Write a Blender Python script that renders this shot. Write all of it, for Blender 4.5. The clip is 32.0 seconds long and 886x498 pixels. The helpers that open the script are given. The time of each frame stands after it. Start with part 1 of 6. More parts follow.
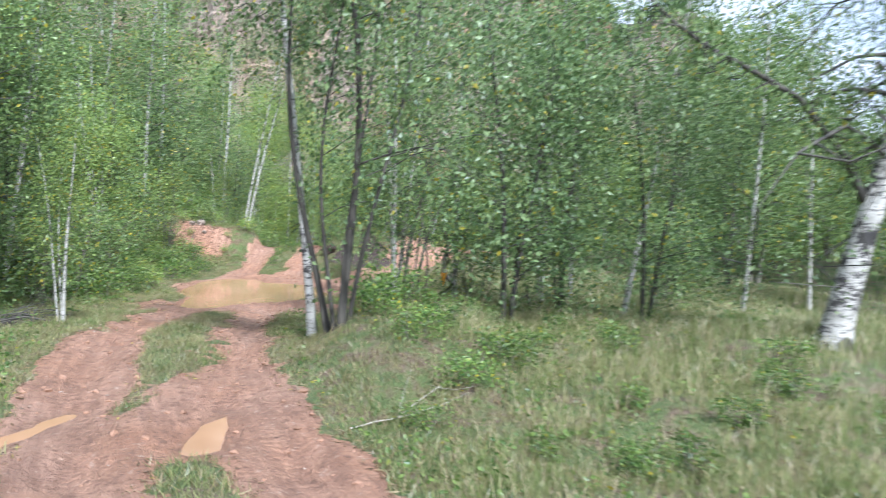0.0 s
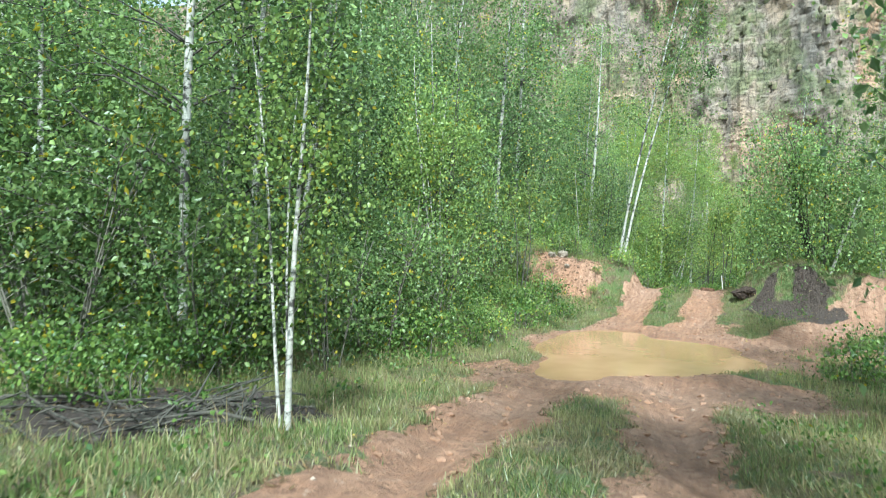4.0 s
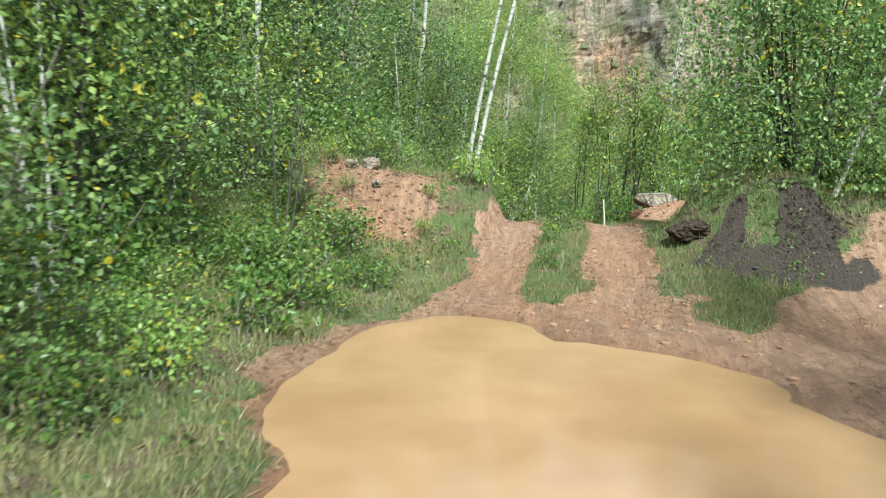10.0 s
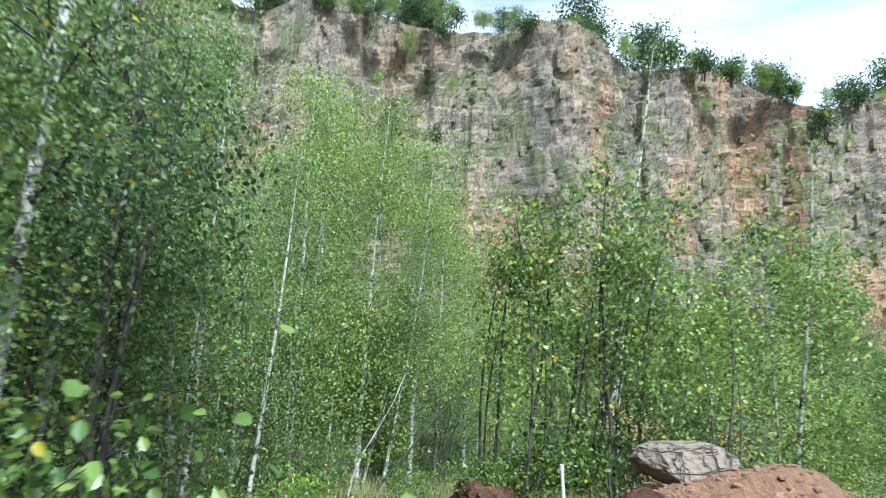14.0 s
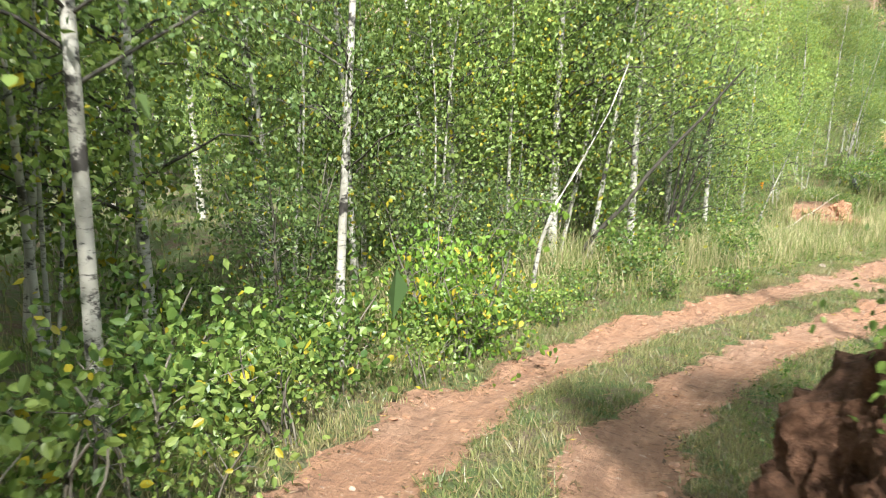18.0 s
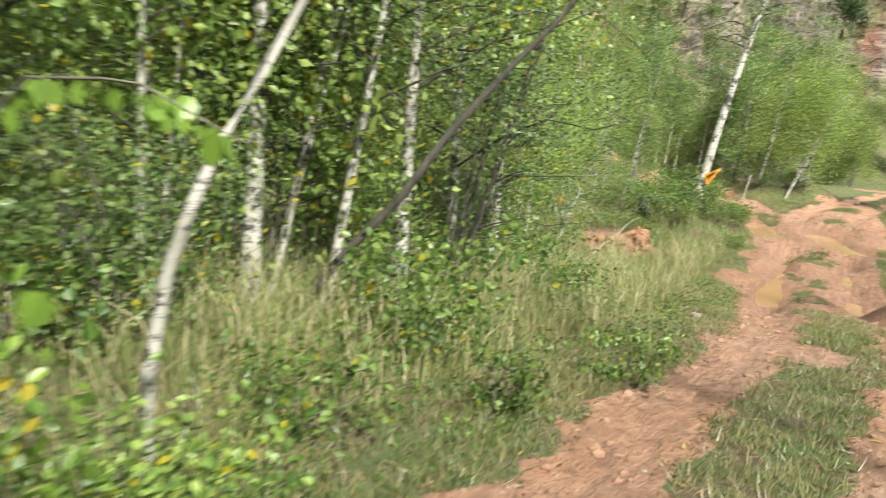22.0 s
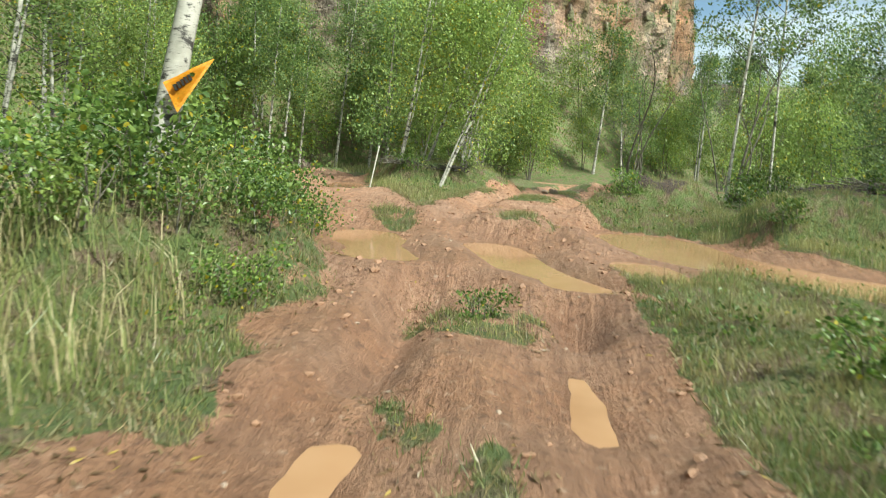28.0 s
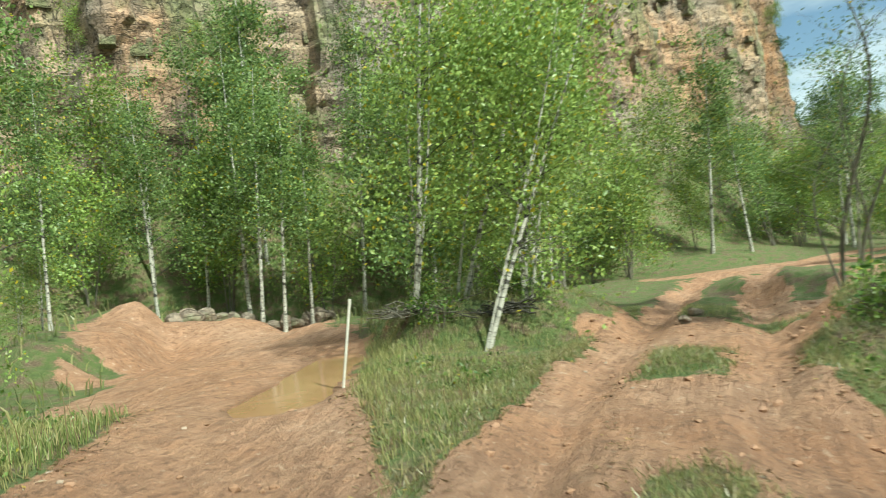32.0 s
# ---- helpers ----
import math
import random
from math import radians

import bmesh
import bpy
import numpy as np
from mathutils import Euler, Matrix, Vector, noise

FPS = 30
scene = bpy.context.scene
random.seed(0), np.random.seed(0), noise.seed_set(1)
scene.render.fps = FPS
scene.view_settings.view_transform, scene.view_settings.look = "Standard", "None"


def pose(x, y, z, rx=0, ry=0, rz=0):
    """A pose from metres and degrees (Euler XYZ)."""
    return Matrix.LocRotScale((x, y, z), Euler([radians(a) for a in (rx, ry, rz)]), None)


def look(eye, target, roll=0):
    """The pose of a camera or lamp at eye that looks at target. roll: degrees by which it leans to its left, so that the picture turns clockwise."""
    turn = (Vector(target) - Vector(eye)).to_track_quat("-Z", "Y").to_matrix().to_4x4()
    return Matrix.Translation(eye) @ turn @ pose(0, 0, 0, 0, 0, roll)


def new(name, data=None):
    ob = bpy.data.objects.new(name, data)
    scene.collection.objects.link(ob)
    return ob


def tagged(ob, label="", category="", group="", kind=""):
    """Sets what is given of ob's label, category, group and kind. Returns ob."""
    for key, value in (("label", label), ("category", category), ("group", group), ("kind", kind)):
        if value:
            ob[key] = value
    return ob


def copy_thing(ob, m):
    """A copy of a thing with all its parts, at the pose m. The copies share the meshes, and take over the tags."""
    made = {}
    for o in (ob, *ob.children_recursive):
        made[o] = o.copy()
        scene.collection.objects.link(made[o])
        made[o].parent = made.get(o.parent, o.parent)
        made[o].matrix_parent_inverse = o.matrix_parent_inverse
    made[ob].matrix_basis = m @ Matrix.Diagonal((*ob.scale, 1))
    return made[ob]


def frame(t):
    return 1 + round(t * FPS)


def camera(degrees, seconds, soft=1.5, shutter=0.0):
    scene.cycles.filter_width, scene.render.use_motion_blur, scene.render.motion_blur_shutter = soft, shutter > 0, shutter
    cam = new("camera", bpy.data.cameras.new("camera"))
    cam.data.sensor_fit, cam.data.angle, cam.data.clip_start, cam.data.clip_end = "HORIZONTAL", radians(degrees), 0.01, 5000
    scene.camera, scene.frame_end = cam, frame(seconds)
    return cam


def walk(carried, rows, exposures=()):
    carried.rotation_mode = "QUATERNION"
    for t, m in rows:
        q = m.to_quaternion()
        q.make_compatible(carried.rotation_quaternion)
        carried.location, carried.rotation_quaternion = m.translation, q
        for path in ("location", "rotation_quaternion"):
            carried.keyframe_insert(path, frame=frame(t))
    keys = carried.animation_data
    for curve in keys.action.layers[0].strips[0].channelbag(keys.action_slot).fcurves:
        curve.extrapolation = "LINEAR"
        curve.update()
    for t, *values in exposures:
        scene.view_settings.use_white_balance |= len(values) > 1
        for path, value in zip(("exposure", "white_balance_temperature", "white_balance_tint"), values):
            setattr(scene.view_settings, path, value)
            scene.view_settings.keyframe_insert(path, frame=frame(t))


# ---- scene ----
cam = camera(62.0, 32.0, soft=1.0, shutter=0.4)
PATH = [
    (0, (-0.000, 0.000, 1.550), (-0.001, 1.992, 1.374), 1.51),
    (0.5, (-0.230, 1.075, 1.430), (-0.475, 3.049, 1.224), 0.97),
    (1, (-0.453, 2.035, 1.295), (-0.891, 3.974, 1.071), 0.93),
    (1.5, (-0.882, 2.999, 1.104), (-1.470, 4.895, 0.864), 0.96),
    (2, (-1.193, 3.887, 1.039), (-1.889, 5.745, 0.785), 0.55),
    (2.5, (-1.618, 4.710, 0.935), (-2.405, 6.533, 0.689), -0.13),
    (3, (-1.954, 5.671, 0.813), (-2.817, 7.462, 0.595), -1.05),
    (3.5, (-2.146, 6.315, 0.694), (-3.067, 8.084, 0.550), -0.22),
    (5.5, (-3.334, 8.520, 1.144), (-4.108, 10.364, 1.150), 2.03),
    (6, (-3.566, 9.068, 1.145), (-4.253, 10.941, 1.003), 2.25),
    (6.5, (-3.685, 9.568, 1.115), (-4.299, 11.452, 0.845), 2.58),
    (7, (-3.793, 10.160, 1.045), (-4.358, 12.043, 0.679), 3.01),
    (7.5, (-3.960, 10.902, 0.901), (-4.510, 12.776, 0.472), 1.68),
    (8, (-4.021, 11.719, 0.754), (-4.576, 13.587, 0.303), -0.42),
    (8.5, (-4.212, 12.612, 0.593), (-4.782, 14.480, 0.165), -1.69),
    (9, (-4.540, 13.517, 0.433), (-5.100, 15.397, 0.045), -0.32),
    (9.5, (-4.567, 14.520, 0.319), (-5.086, 16.423, -0.014), 0.32),
    (10, (-4.909, 15.649, 0.154), (-5.381, 17.573, -0.115), 1.01),
    (10.5, (-4.983, 16.953, 0.037), (-5.402, 18.897, -0.177), 1.52),
    (11, (-5.220, 18.334, -0.098), (-5.601, 20.289, -0.278), 1.93),
    (11.5, (-5.432, 19.907, -0.254), (-5.786, 21.871, -0.392), 2.66),
    (12, (-5.579, 21.379, -0.215), (-5.901, 23.353, -0.221), 3.72),
    (12.5, (-5.701, 22.698, -0.155), (-5.987, 24.673, -0.017), 4.12),
    (13, (-5.671, 24.000, 0.041), (-5.910, 25.972, 0.269), 3.22),
    (13.5, (-5.750, 25.293, 0.147), (-5.933, 27.271, 0.382), 2.32),
    (15.5, (-6.146, 30.542, 0.211), (-6.546, 32.502, 0.204), 3.17),
    (16, (-6.219, 31.332, -0.073), (-6.725, 33.264, -0.167), 1.39),
    (16.5, (-6.381, 32.004, -0.258), (-6.952, 33.909, -0.472), 0.62),
    (17, (-6.594, 32.668, -0.444), (-7.215, 34.541, -0.772), 0.17),
    (17.5, (-6.822, 33.414, -0.654), (-7.483, 35.254, -1.075), -0.32),
    (18, (-7.094, 34.223, -0.882), (-7.799, 36.027, -1.379), -0.78),
    (18.5, (-7.399, 35.041, -1.140), (-8.137, 36.821, -1.677), -1.55),
    (19, (-7.736, 35.879, -1.364), (-8.500, 37.641, -1.922), -1.86),
    (19.5, (-8.059, 36.724, -1.598), (-8.830, 38.481, -2.163), -1.57),
    (20, (-8.324, 37.601, -1.818), (-9.074, 39.368, -2.382), -0.61),
    (20.5, (-8.547, 38.483, -2.038), (-9.204, 40.290, -2.590), 0.93),
    (21, (-8.655, 39.335, -2.288), (-9.149, 41.204, -2.798), 2.62),
    (21.5, (-8.599, 40.353, -2.476), (-8.878, 42.279, -2.938), 4.50),
    (22, (-8.310, 41.481, -2.708), (-8.346, 43.444, -3.090), 4.27),
    (22.5, (-7.906, 42.509, -2.887), (-7.697, 44.474, -3.192), 4.28),
    (23, (-7.463, 43.470, -2.976), (-7.010, 45.404, -3.203), 5.34),
    (23.5, (-6.857, 44.414, -3.078), (-6.230, 46.307, -3.226), 4.99),
    (24, (-6.234, 45.469, -3.172), (-5.518, 47.335, -3.255), 3.40),
    (24.5, (-5.529, 46.620, -3.245), (-4.757, 48.464, -3.309), 1.82),
    (25, (-4.884, 47.737, -3.317), (-4.090, 49.572, -3.392), 0.82),
    (25.5, (-4.259, 48.902, -3.413), (-3.458, 50.729, -3.555), -0.09),
    (26, (-3.566, 50.224, -3.596), (-2.781, 52.046, -3.850), -0.76),
    (26.5, (-2.955, 51.506, -3.835), (-2.200, 53.322, -4.202), -0.84),
    (28.5, (-0.954, 56.595, -4.702), (-0.228, 58.453, -4.848), 6.09),
    (29, (-0.566, 57.551, -4.662), (0.154, 59.415, -4.575), 6.73),
    (29.5, (-0.066, 58.334, -4.611), (0.663, 60.180, -4.365), 4.92),
    (30, (0.451, 59.165, -4.497), (1.205, 60.998, -4.227), 2.22),
    (30.5, (0.946, 60.098, -4.311), (1.715, 61.928, -4.072), -0.16),
    (31, (1.465, 61.157, -4.356), (2.211, 63.006, -4.204), -2.34),
    (31.5, (1.977, 62.281, -4.273), (2.638, 64.168, -4.224), -4.44),
    (32, (2.322, 63.327, -4.210), (2.832, 65.261, -4.191), -6.36),
]
walk(cam, [(t, look(eye, target, roll)) for t, eye, target, roll in PATH],
     exposures=[(0, 1.05, 5100, 13), (1, 1.1, 4900, 5), (3, 1.1, 4900, -7), (5, 1.08, 5500, -6), (7, 1.08, 5900, -2), (9, .92, 6000, -6), (11, .88, 4800, -8), (12, .94, 4700, -4), (13, .66, 5100, -3),
                (14.5, .98, 5000, 4), (16, 1.2, 5200, 9), (17.5, 1.42, 5800, 6), (19, 1.4, 6300, 7), (20, 1.14, 6300, 9), (21, 1.1, 6200, 8), (22, 1.02, 6200, 5), (24, .78, 6300, 0), (26, .79, 6400, 0), (29, .74, 5900, -9), (31, .7, 5850, -14),
                (32, .72, 6050, -13)])

# ---------------------------------------------------------------- light
world = bpy.data.worlds.new("sky")
scene.world = world
world.use_nodes = True
wn = world.node_tree.nodes
wl = world.node_tree.links
sky = wn.new("ShaderNodeTexSky")
sky.sky_type = 'NISHITA'
sky.sun_disc = False
SUN_ELEV, SUN_AZ = radians(48), radians(152)   # azimuth clockwise from +y
sky.sun_elevation, sky.sun_rotation = SUN_ELEV, SUN_AZ
sky.air_density, sky.dust_density = 1.0, 1.5
# soft white clouds over the blue
tc = wn.new("ShaderNodeTexCoord")
mp = wn.new("ShaderNodeMapping")
mp.inputs["Scale"].default_value = (1.0, 1.0, 3.2)
cn = wn.new("ShaderNodeTexNoise")
cn.inputs["Scale"].default_value, cn.inputs["Detail"].default_value = 2.3, 8
cr = wn.new("ShaderNodeValToRGB")
cr.color_ramp.elements[0].position, cr.color_ramp.elements[1].position = 0.30, 0.52
cm = wn.new("ShaderNodeMix")
cm.data_type = 'RGBA'
cm.inputs[7].default_value = (14.0, 14.1, 14.3, 1)
wl.new(tc.outputs["Generated"], mp.inputs["Vector"])
wl.new(mp.outputs[0], cn.inputs["Vector"])
wl.new(cn.outputs[0], cr.inputs[0])
wl.new(cr.outputs[0], cm.inputs[0])
lift = wn.new("ShaderNodeVectorMath")
lift.operation = 'SCALE'
lift.inputs["Scale"].default_value = 1.7
wl.new(sky.outputs[0], lift.inputs[0])
wl.new(lift.outputs[0], cm.inputs[6])
wl.new(cm.outputs[2], wn["Background"].inputs[0])
wn["Background"].inputs[1].default_value = 0.05

sun = new("sun", bpy.data.lights.new("sun", 'SUN'))
sun.data.energy, sun.data.angle, sun.data.color = 5.0, radians(2.0), (1.0, 0.93, 0.82)
sd = Vector((math.sin(SUN_AZ) * math.cos(SUN_ELEV), math.cos(SUN_AZ) * math.cos(SUN_ELEV), math.sin(SUN_ELEV)))
sun.matrix_world = look(sd * 200, (0, 0, 0))


# ---------------------------------------------------------------- materials
def material(name, rough=0.8):
    m = bpy.data.materials.new(name)
    m.use_nodes = True
    n, l = m.node_tree.nodes, m.node_tree.links
    b = n["Principled BSDF"]
    b.inputs["Roughness"].default_value = rough
    return m, n, l, b


def tex(n, l, scale, detail=6, coord="Object", rough=0.6, kind="ShaderNodeTexNoise", stretch=None):
    c = n.new("ShaderNodeTexCoord")
    t = n.new(kind)
    t.inputs["Scale"].default_value = scale
    if kind == "ShaderNodeTexNoise":
        t.inputs["Detail"].default_value, t.inputs["Roughness"].default_value = detail, rough
    if stretch:
        mpp = n.new("ShaderNodeMapping")
        mpp.inputs["Scale"].default_value = stretch
        l.new(c.outputs[coord], mpp.inputs[0])
        l.new(mpp.outputs[0], t.inputs["Vector"])
    else:
        l.new(c.outputs[coord], t.inputs["Vector"])
    return t.outputs[0]


def ramp(n, l, fac, stops):
    r = n.new("ShaderNodeValToRGB")
    e = r.color_ramp.elements
    while len(e) < len(stops):
        e.new(0.5)
    for k, (p, c) in zip(e, stops):
        k.position, k.color = p, (*c, 1)
    l.new(fac, r.inputs[0])
    return r.outputs[0]


def blend(n, l, fac, a, b, mode='MIX'):
    m = n.new("ShaderNodeMix")
    m.data_type, m.blend_type = 'RGBA', mode
    for sock, v in ((m.inputs[0], fac), (m.inputs[6], a), (m.inputs[7], b)):
        if isinstance(v, tuple):
            sock.default_value = (*v, 1)
        elif isinstance(v, float):
            sock.default_value = v
        else:
            l.new(v, sock)
    return m.outputs[2]


def bump(n, l, b, height, strength=0.4, dist=0.02):
    k = n.new("ShaderNodeBump")
    k.inputs["Strength"].default_value, k.inputs["Distance"].default_value = strength, dist
    l.new(height, k.inputs["Height"])
    l.new(k.outputs[0], b.inputs["Normal"])


def leaf_material(name, dark, light, yellow=(0.42, 0.36, 0.03), yellow_share=0.04, patch=None):
    m, n, l, b = material(name, 0.40)
    g = n.new("ShaderNodeNewGeometry")
    oi = n.new("ShaderNodeObjectInfo")
    c = ramp(n, l, g.outputs["Random Per Island"],
             [(0.0, dark), (0.6, tuple((d + e) / 2 for d, e in zip(dark, light))), (1 - yellow_share, light), (1 - yellow_share + 0.005, yellow)])
    if patch:
        c = blend(n, l, ramp(n, l, tex(n, l, .9, 5), [(0.42, (0, 0, 0)), (0.58, (.85, .85, .85))]), c, patch)
    h = n.new("ShaderNodeHueSaturation")
    ma = n.new("ShaderNodeMath")
    ma.operation = 'MULTIPLY_ADD'
    ma.inputs[1].default_value, ma.inputs[2].default_value = 0.5, 0.75
    l.new(oi.outputs["Random"], ma.inputs[0])
    l.new(ma.outputs[0], h.inputs["Value"])
    l.new(c, h.inputs["Color"])
    l.new(h.outputs[0], b.inputs["Base Color"])
    tr = n.new("ShaderNodeBsdfTranslucent")
    l.new(h.outputs[0], tr.inputs["Color"])
    mx = n.new("ShaderNodeMixShader")
    mx.inputs[0].default_value = 0.42
    l.new(b.outputs[0], mx.inputs[1])
    l.new(tr.outputs[0], mx.inputs[2])
    l.new(mx.outputs[0], n["Material Output"].inputs[0])
    return m


LEAF_BIRCH = leaf_material("birch_leaf", (0.075, 0.135, 0.036), (0.275, 0.37, 0.12), yellow_share=0.045)
LEAF_LIGHT = leaf_material("light_leaf", (0.13, 0.21, 0.045), (0.35, 0.44, 0.115), yellow_share=0.06)
LEAF_DARK = leaf_material("willow_leaf", (0.06, 0.11, 0.036), (0.235, 0.32, 0.12), yellow_share=0.02)
LEAF_HERB = leaf_material("herb_leaf", (0.055, 0.115, 0.024), (0.24, 0.335, 0.075), yellow_share=0.03)
LEAF_YELLOW = leaf_material("yellowing_leaf", (0.10, 0.20, 0.03), (0.30, 0.43, 0.07), (0.58, 0.46, 0.05), yellow_share=0.10)
LEAF_WOOD = leaf_material("far_wood_leaf", (0.03, 0.06, 0.018), (0.09, 0.14, 0.04), yellow_share=0.0)
GRASS_MAT = leaf_material("grass_blade", (0.10, 0.145, 0.04), (0.31, 0.355, 0.13), (0.42, 0.37, 0.19), yellow_share=0.16, patch=(0.36, 0.34, 0.15))
TURF_MAT = leaf_material("short_turf", (0.09, 0.12, 0.035), (0.25, 0.285, 0.10), (0.30, 0.24, 0.12), yellow_share=0.30, patch=(0.27, 0.23, 0.12))
TALL_MAT = leaf_material("tall_grass_blade", (0.16, 0.20, 0.06), (0.42, 0.44, 0.19), (0.52, 0.45, 0.27), yellow_share=0.35)
DRY_MAT = leaf_material("dry_stalk", (0.20, 0.15, 0.08), (0.46, 0.38, 0.22), (0.30, 0.20, 0.10), yellow_share=0.2)


def birch_bark(name="birch_bark", scars=.0):
    m, n, l, b = material(name, 0.65)
    base = ramp(n, l, tex(n, l, 3.0, 5), [(0.3, (0.25, 0.24, 0.20)), (0.5, (0.44, 0.42, 0.37)), (0.8, (0.62, 0.60, 0.54))])
    lines = tex(n, l, 7.0, 6, rough=.75, stretch=(0.7, 0.7, 3.0))
    dk = ramp(n, l, lines, [(0.54 - scars, (0, 0, 0)), (0.63 - scars, (1, 1, 1))])
    scar = tex(n, l, 2.6, 7, rough=.7, stretch=(1.0, 1.0, 1.5))
    dk2 = ramp(n, l, scar, [(0.53 - scars, (0, 0, 0)), (0.58 - scars, (1, 1, 1))])
    tot = blend(n, l, 1.0, dk, dk2, 'LIGHTEN')
    l.new(blend(n, l, tot, base, (0.045, 0.04, 0.036)), b.inputs["Base Color"])
    bump(n, l, b, lines, 0.5, 0.01)
    return m


def plain_bark(name, lo, hi):
    m, n, l, b = material(name, 0.85)
    t = tex(n, l, 9, 8, stretch=(1.5, 1.5, 0.35))
    l.new(ramp(n, l, t, [(0.3, lo), (0.7, hi)]), b.inputs["Base Color"])
    bump(n, l, b, t, 0.8, 0.02)
    return m


BARK_BIRCH = birch_bark()
BARK_SCAR = birch_bark("scarred_birch_bark", .03)
BARK_DARK = plain_bark("dark_bark", (0.022, 0.02, 0.016), (0.10, 0.09, 0.07))
BARK_GREY = plain_bark("grey_bark", (0.07, 0.062, 0.048), (0.22, 0.20, 0.155))


def ground_material():
    m, n, l, b = material("trail_ground", 0.9)

    def attr(name):
        a = n.new("ShaderNodeAttribute")
        a.attribute_name = name
        return a.outputs["Fac"]
    big, mid, fine = tex(n, l, 0.5, 5), tex(n, l, 3.5, 8), tex(n, l, 28, 8, rough=0.7)
    turf = ramp(n, l, mid, [(0.25, (0.07, 0.10, 0.03)), (0.5, (0.13, 0.175, 0.05)), (0.75, (0.21, 0.22, 0.09))])
    litter = ramp(n, l, fine, [(0.3, (0.06, 0.04, 0.025)), (0.5, (0.16, 0.11, 0.07)), (0.7, (0.30, 0.23, 0.15))])
    turf = blend(n, l, ramp(n, l, mid, [(0.45, (0, 0, 0)), (0.62, (1, 1, 1))]), turf, litter)
    mud = ramp(n, l, fine, [(0.25, (0.29, 0.145, 0.08)), (0.5, (0.52, 0.285, 0.165)), (0.75, (0.66, 0.41, 0.26))])
    mud = blend(n, l, ramp(n, l, mid, [(0.35, (0, 0, 0)), (0.7, (1, 1, 1))]), mud, (0.45, 0.23, 0.13))
    mud = blend(n, l, ramp(n, l, big, [(0.4, (0, 0, 0)), (0.65, (1, 1, 1))]), mud, blend(n, l, 0.5, mud, (0.50, 0.34, 0.25)))
    dark = ramp(n, l, fine, [(0.3, (0.03, 0.022, 0.018)), (0.6, (0.085, 0.06, 0.047)), (0.75, (0.20, 0.16, 0.13))])

    def edge(a):
        s = n.new("ShaderNodeMath")
        s.operation = 'MULTIPLY_ADD'
        s.inputs[1].default_value = 0.7
        l.new(mid, s.inputs[0])
        l.new(a, s.inputs[2])
        s2 = n.new("ShaderNodeMath")
        s2.operation = 'MULTIPLY_ADD'
        s2.inputs[1].default_value = 0.35
        l.new(fine, s2.inputs[0])
        l.new(s.outputs[0], s2.inputs[2])
        return ramp(n, l, s2.outputs[0], [(0.90, (0, 0, 0)), (1.0, (1, 1, 1))])
    cx = n.new("ShaderNodeCombineXYZ")
    for nm_, k_, sock in (("lat", 5.0, 0), ("run", .8, 1)):
        mu = n.new("ShaderNodeMath")
        mu.operation = 'MULTIPLY'
        mu.inputs[1].default_value = k_
        l.new(attr(nm_), mu.inputs[0])
        l.new(mu.outputs[0], cx.inputs[sock])
    drag = n.new("ShaderNodeTexNoise")
    drag.inputs["Scale"].default_value, drag.inputs["Detail"].default_value, drag.inputs["Roughness"].default_value = 1.6, 8, .65
    l.new(cx.outputs[0], drag.inputs["Vector"])
    wv = n.new("ShaderNodeMath")
    wv.operation = 'MULTIPLY'
    wv.inputs[1].default_value = 62.0
    l.new(attr("run"), wv.inputs[0])
    wob = n.new("ShaderNodeMath")
    wob.operation = 'MULTIPLY_ADD'
    wob.inputs[1].default_value = 5.0
    l.new(mid, wob.inputs[0])
    l.new(wv.outputs[0], wob.inputs[2])
    sn = n.new("ShaderNodeMath")
    sn.operation = 'SINE'
    l.new(wob.outputs[0], sn.inputs[0])
    tread = n.new("ShaderNodeMath")
    tread.operation = 'MULTIPLY'
    l.new(sn.outputs[0], tread.inputs[0])
    l.new(attr("rut"), tread.inputs[1])
    mud = blend(n, l, ramp(n, l, drag.outputs[0], [(0.42, (0, 0, 0)), (0.60, (1, 1, 1))]), blend(n, l, .5, mud, (0.21, 0.11, 0.066)), mud)
    clump = tex(n, l, 9, 6, rough=.7)
    mud = blend(n, l, ramp(n, l, clump, [(0.36, (1, 1, 1)), (0.48, (0, 0, 0))]), mud, (0.25, 0.135, 0.083))
    mud = blend(n, l, ramp(n, l, clump, [(0.60, (0, 0, 0)), (0.68, (1, 1, 1))]), mud, (0.58, 0.41, 0.30))
    mm = edge(attr("mud"))
    col = blend(n, l, mm, turf, mud)
    col = blend(n, l, edge(attr("dark")), col, dark)
    col = blend(n, l, attr("wet"), col, blend(n, l, 1.0, col, (0.72, 0.68, 0.66), 'MULTIPLY'))
    l.new(col, b.inputs["Base Color"])
    r = n.new("ShaderNodeMapRange")
    r.inputs["To Min"].default_value, r.inputs["To Max"].default_value = 0.9, 0.38
    l.new(attr("wet"), r.inputs[0])
    l.new(r.outputs[0], b.inputs["Roughness"])
    hh = n.new("ShaderNodeMath")
    hh.operation = 'ADD'
    l.new(mid, hh.inputs[0])
    l.new(fine, hh.inputs[1])
    h2 = n.new("ShaderNodeMath")
    h2.operation = 'MULTIPLY_ADD'
    h2.inputs[1].default_value = 1.6
    l.new(drag.outputs[0], h2.inputs[0])
    l.new(hh.outputs[0], h2.inputs[2])
    h3 = n.new("ShaderNodeMath")
    h3.operation = 'MULTIPLY_ADD'
    h3.inputs[1].default_value = .09
    l.new(tread.outputs[0], h3.inputs[0])
    l.new(h2.outputs[0], h3.inputs[2])
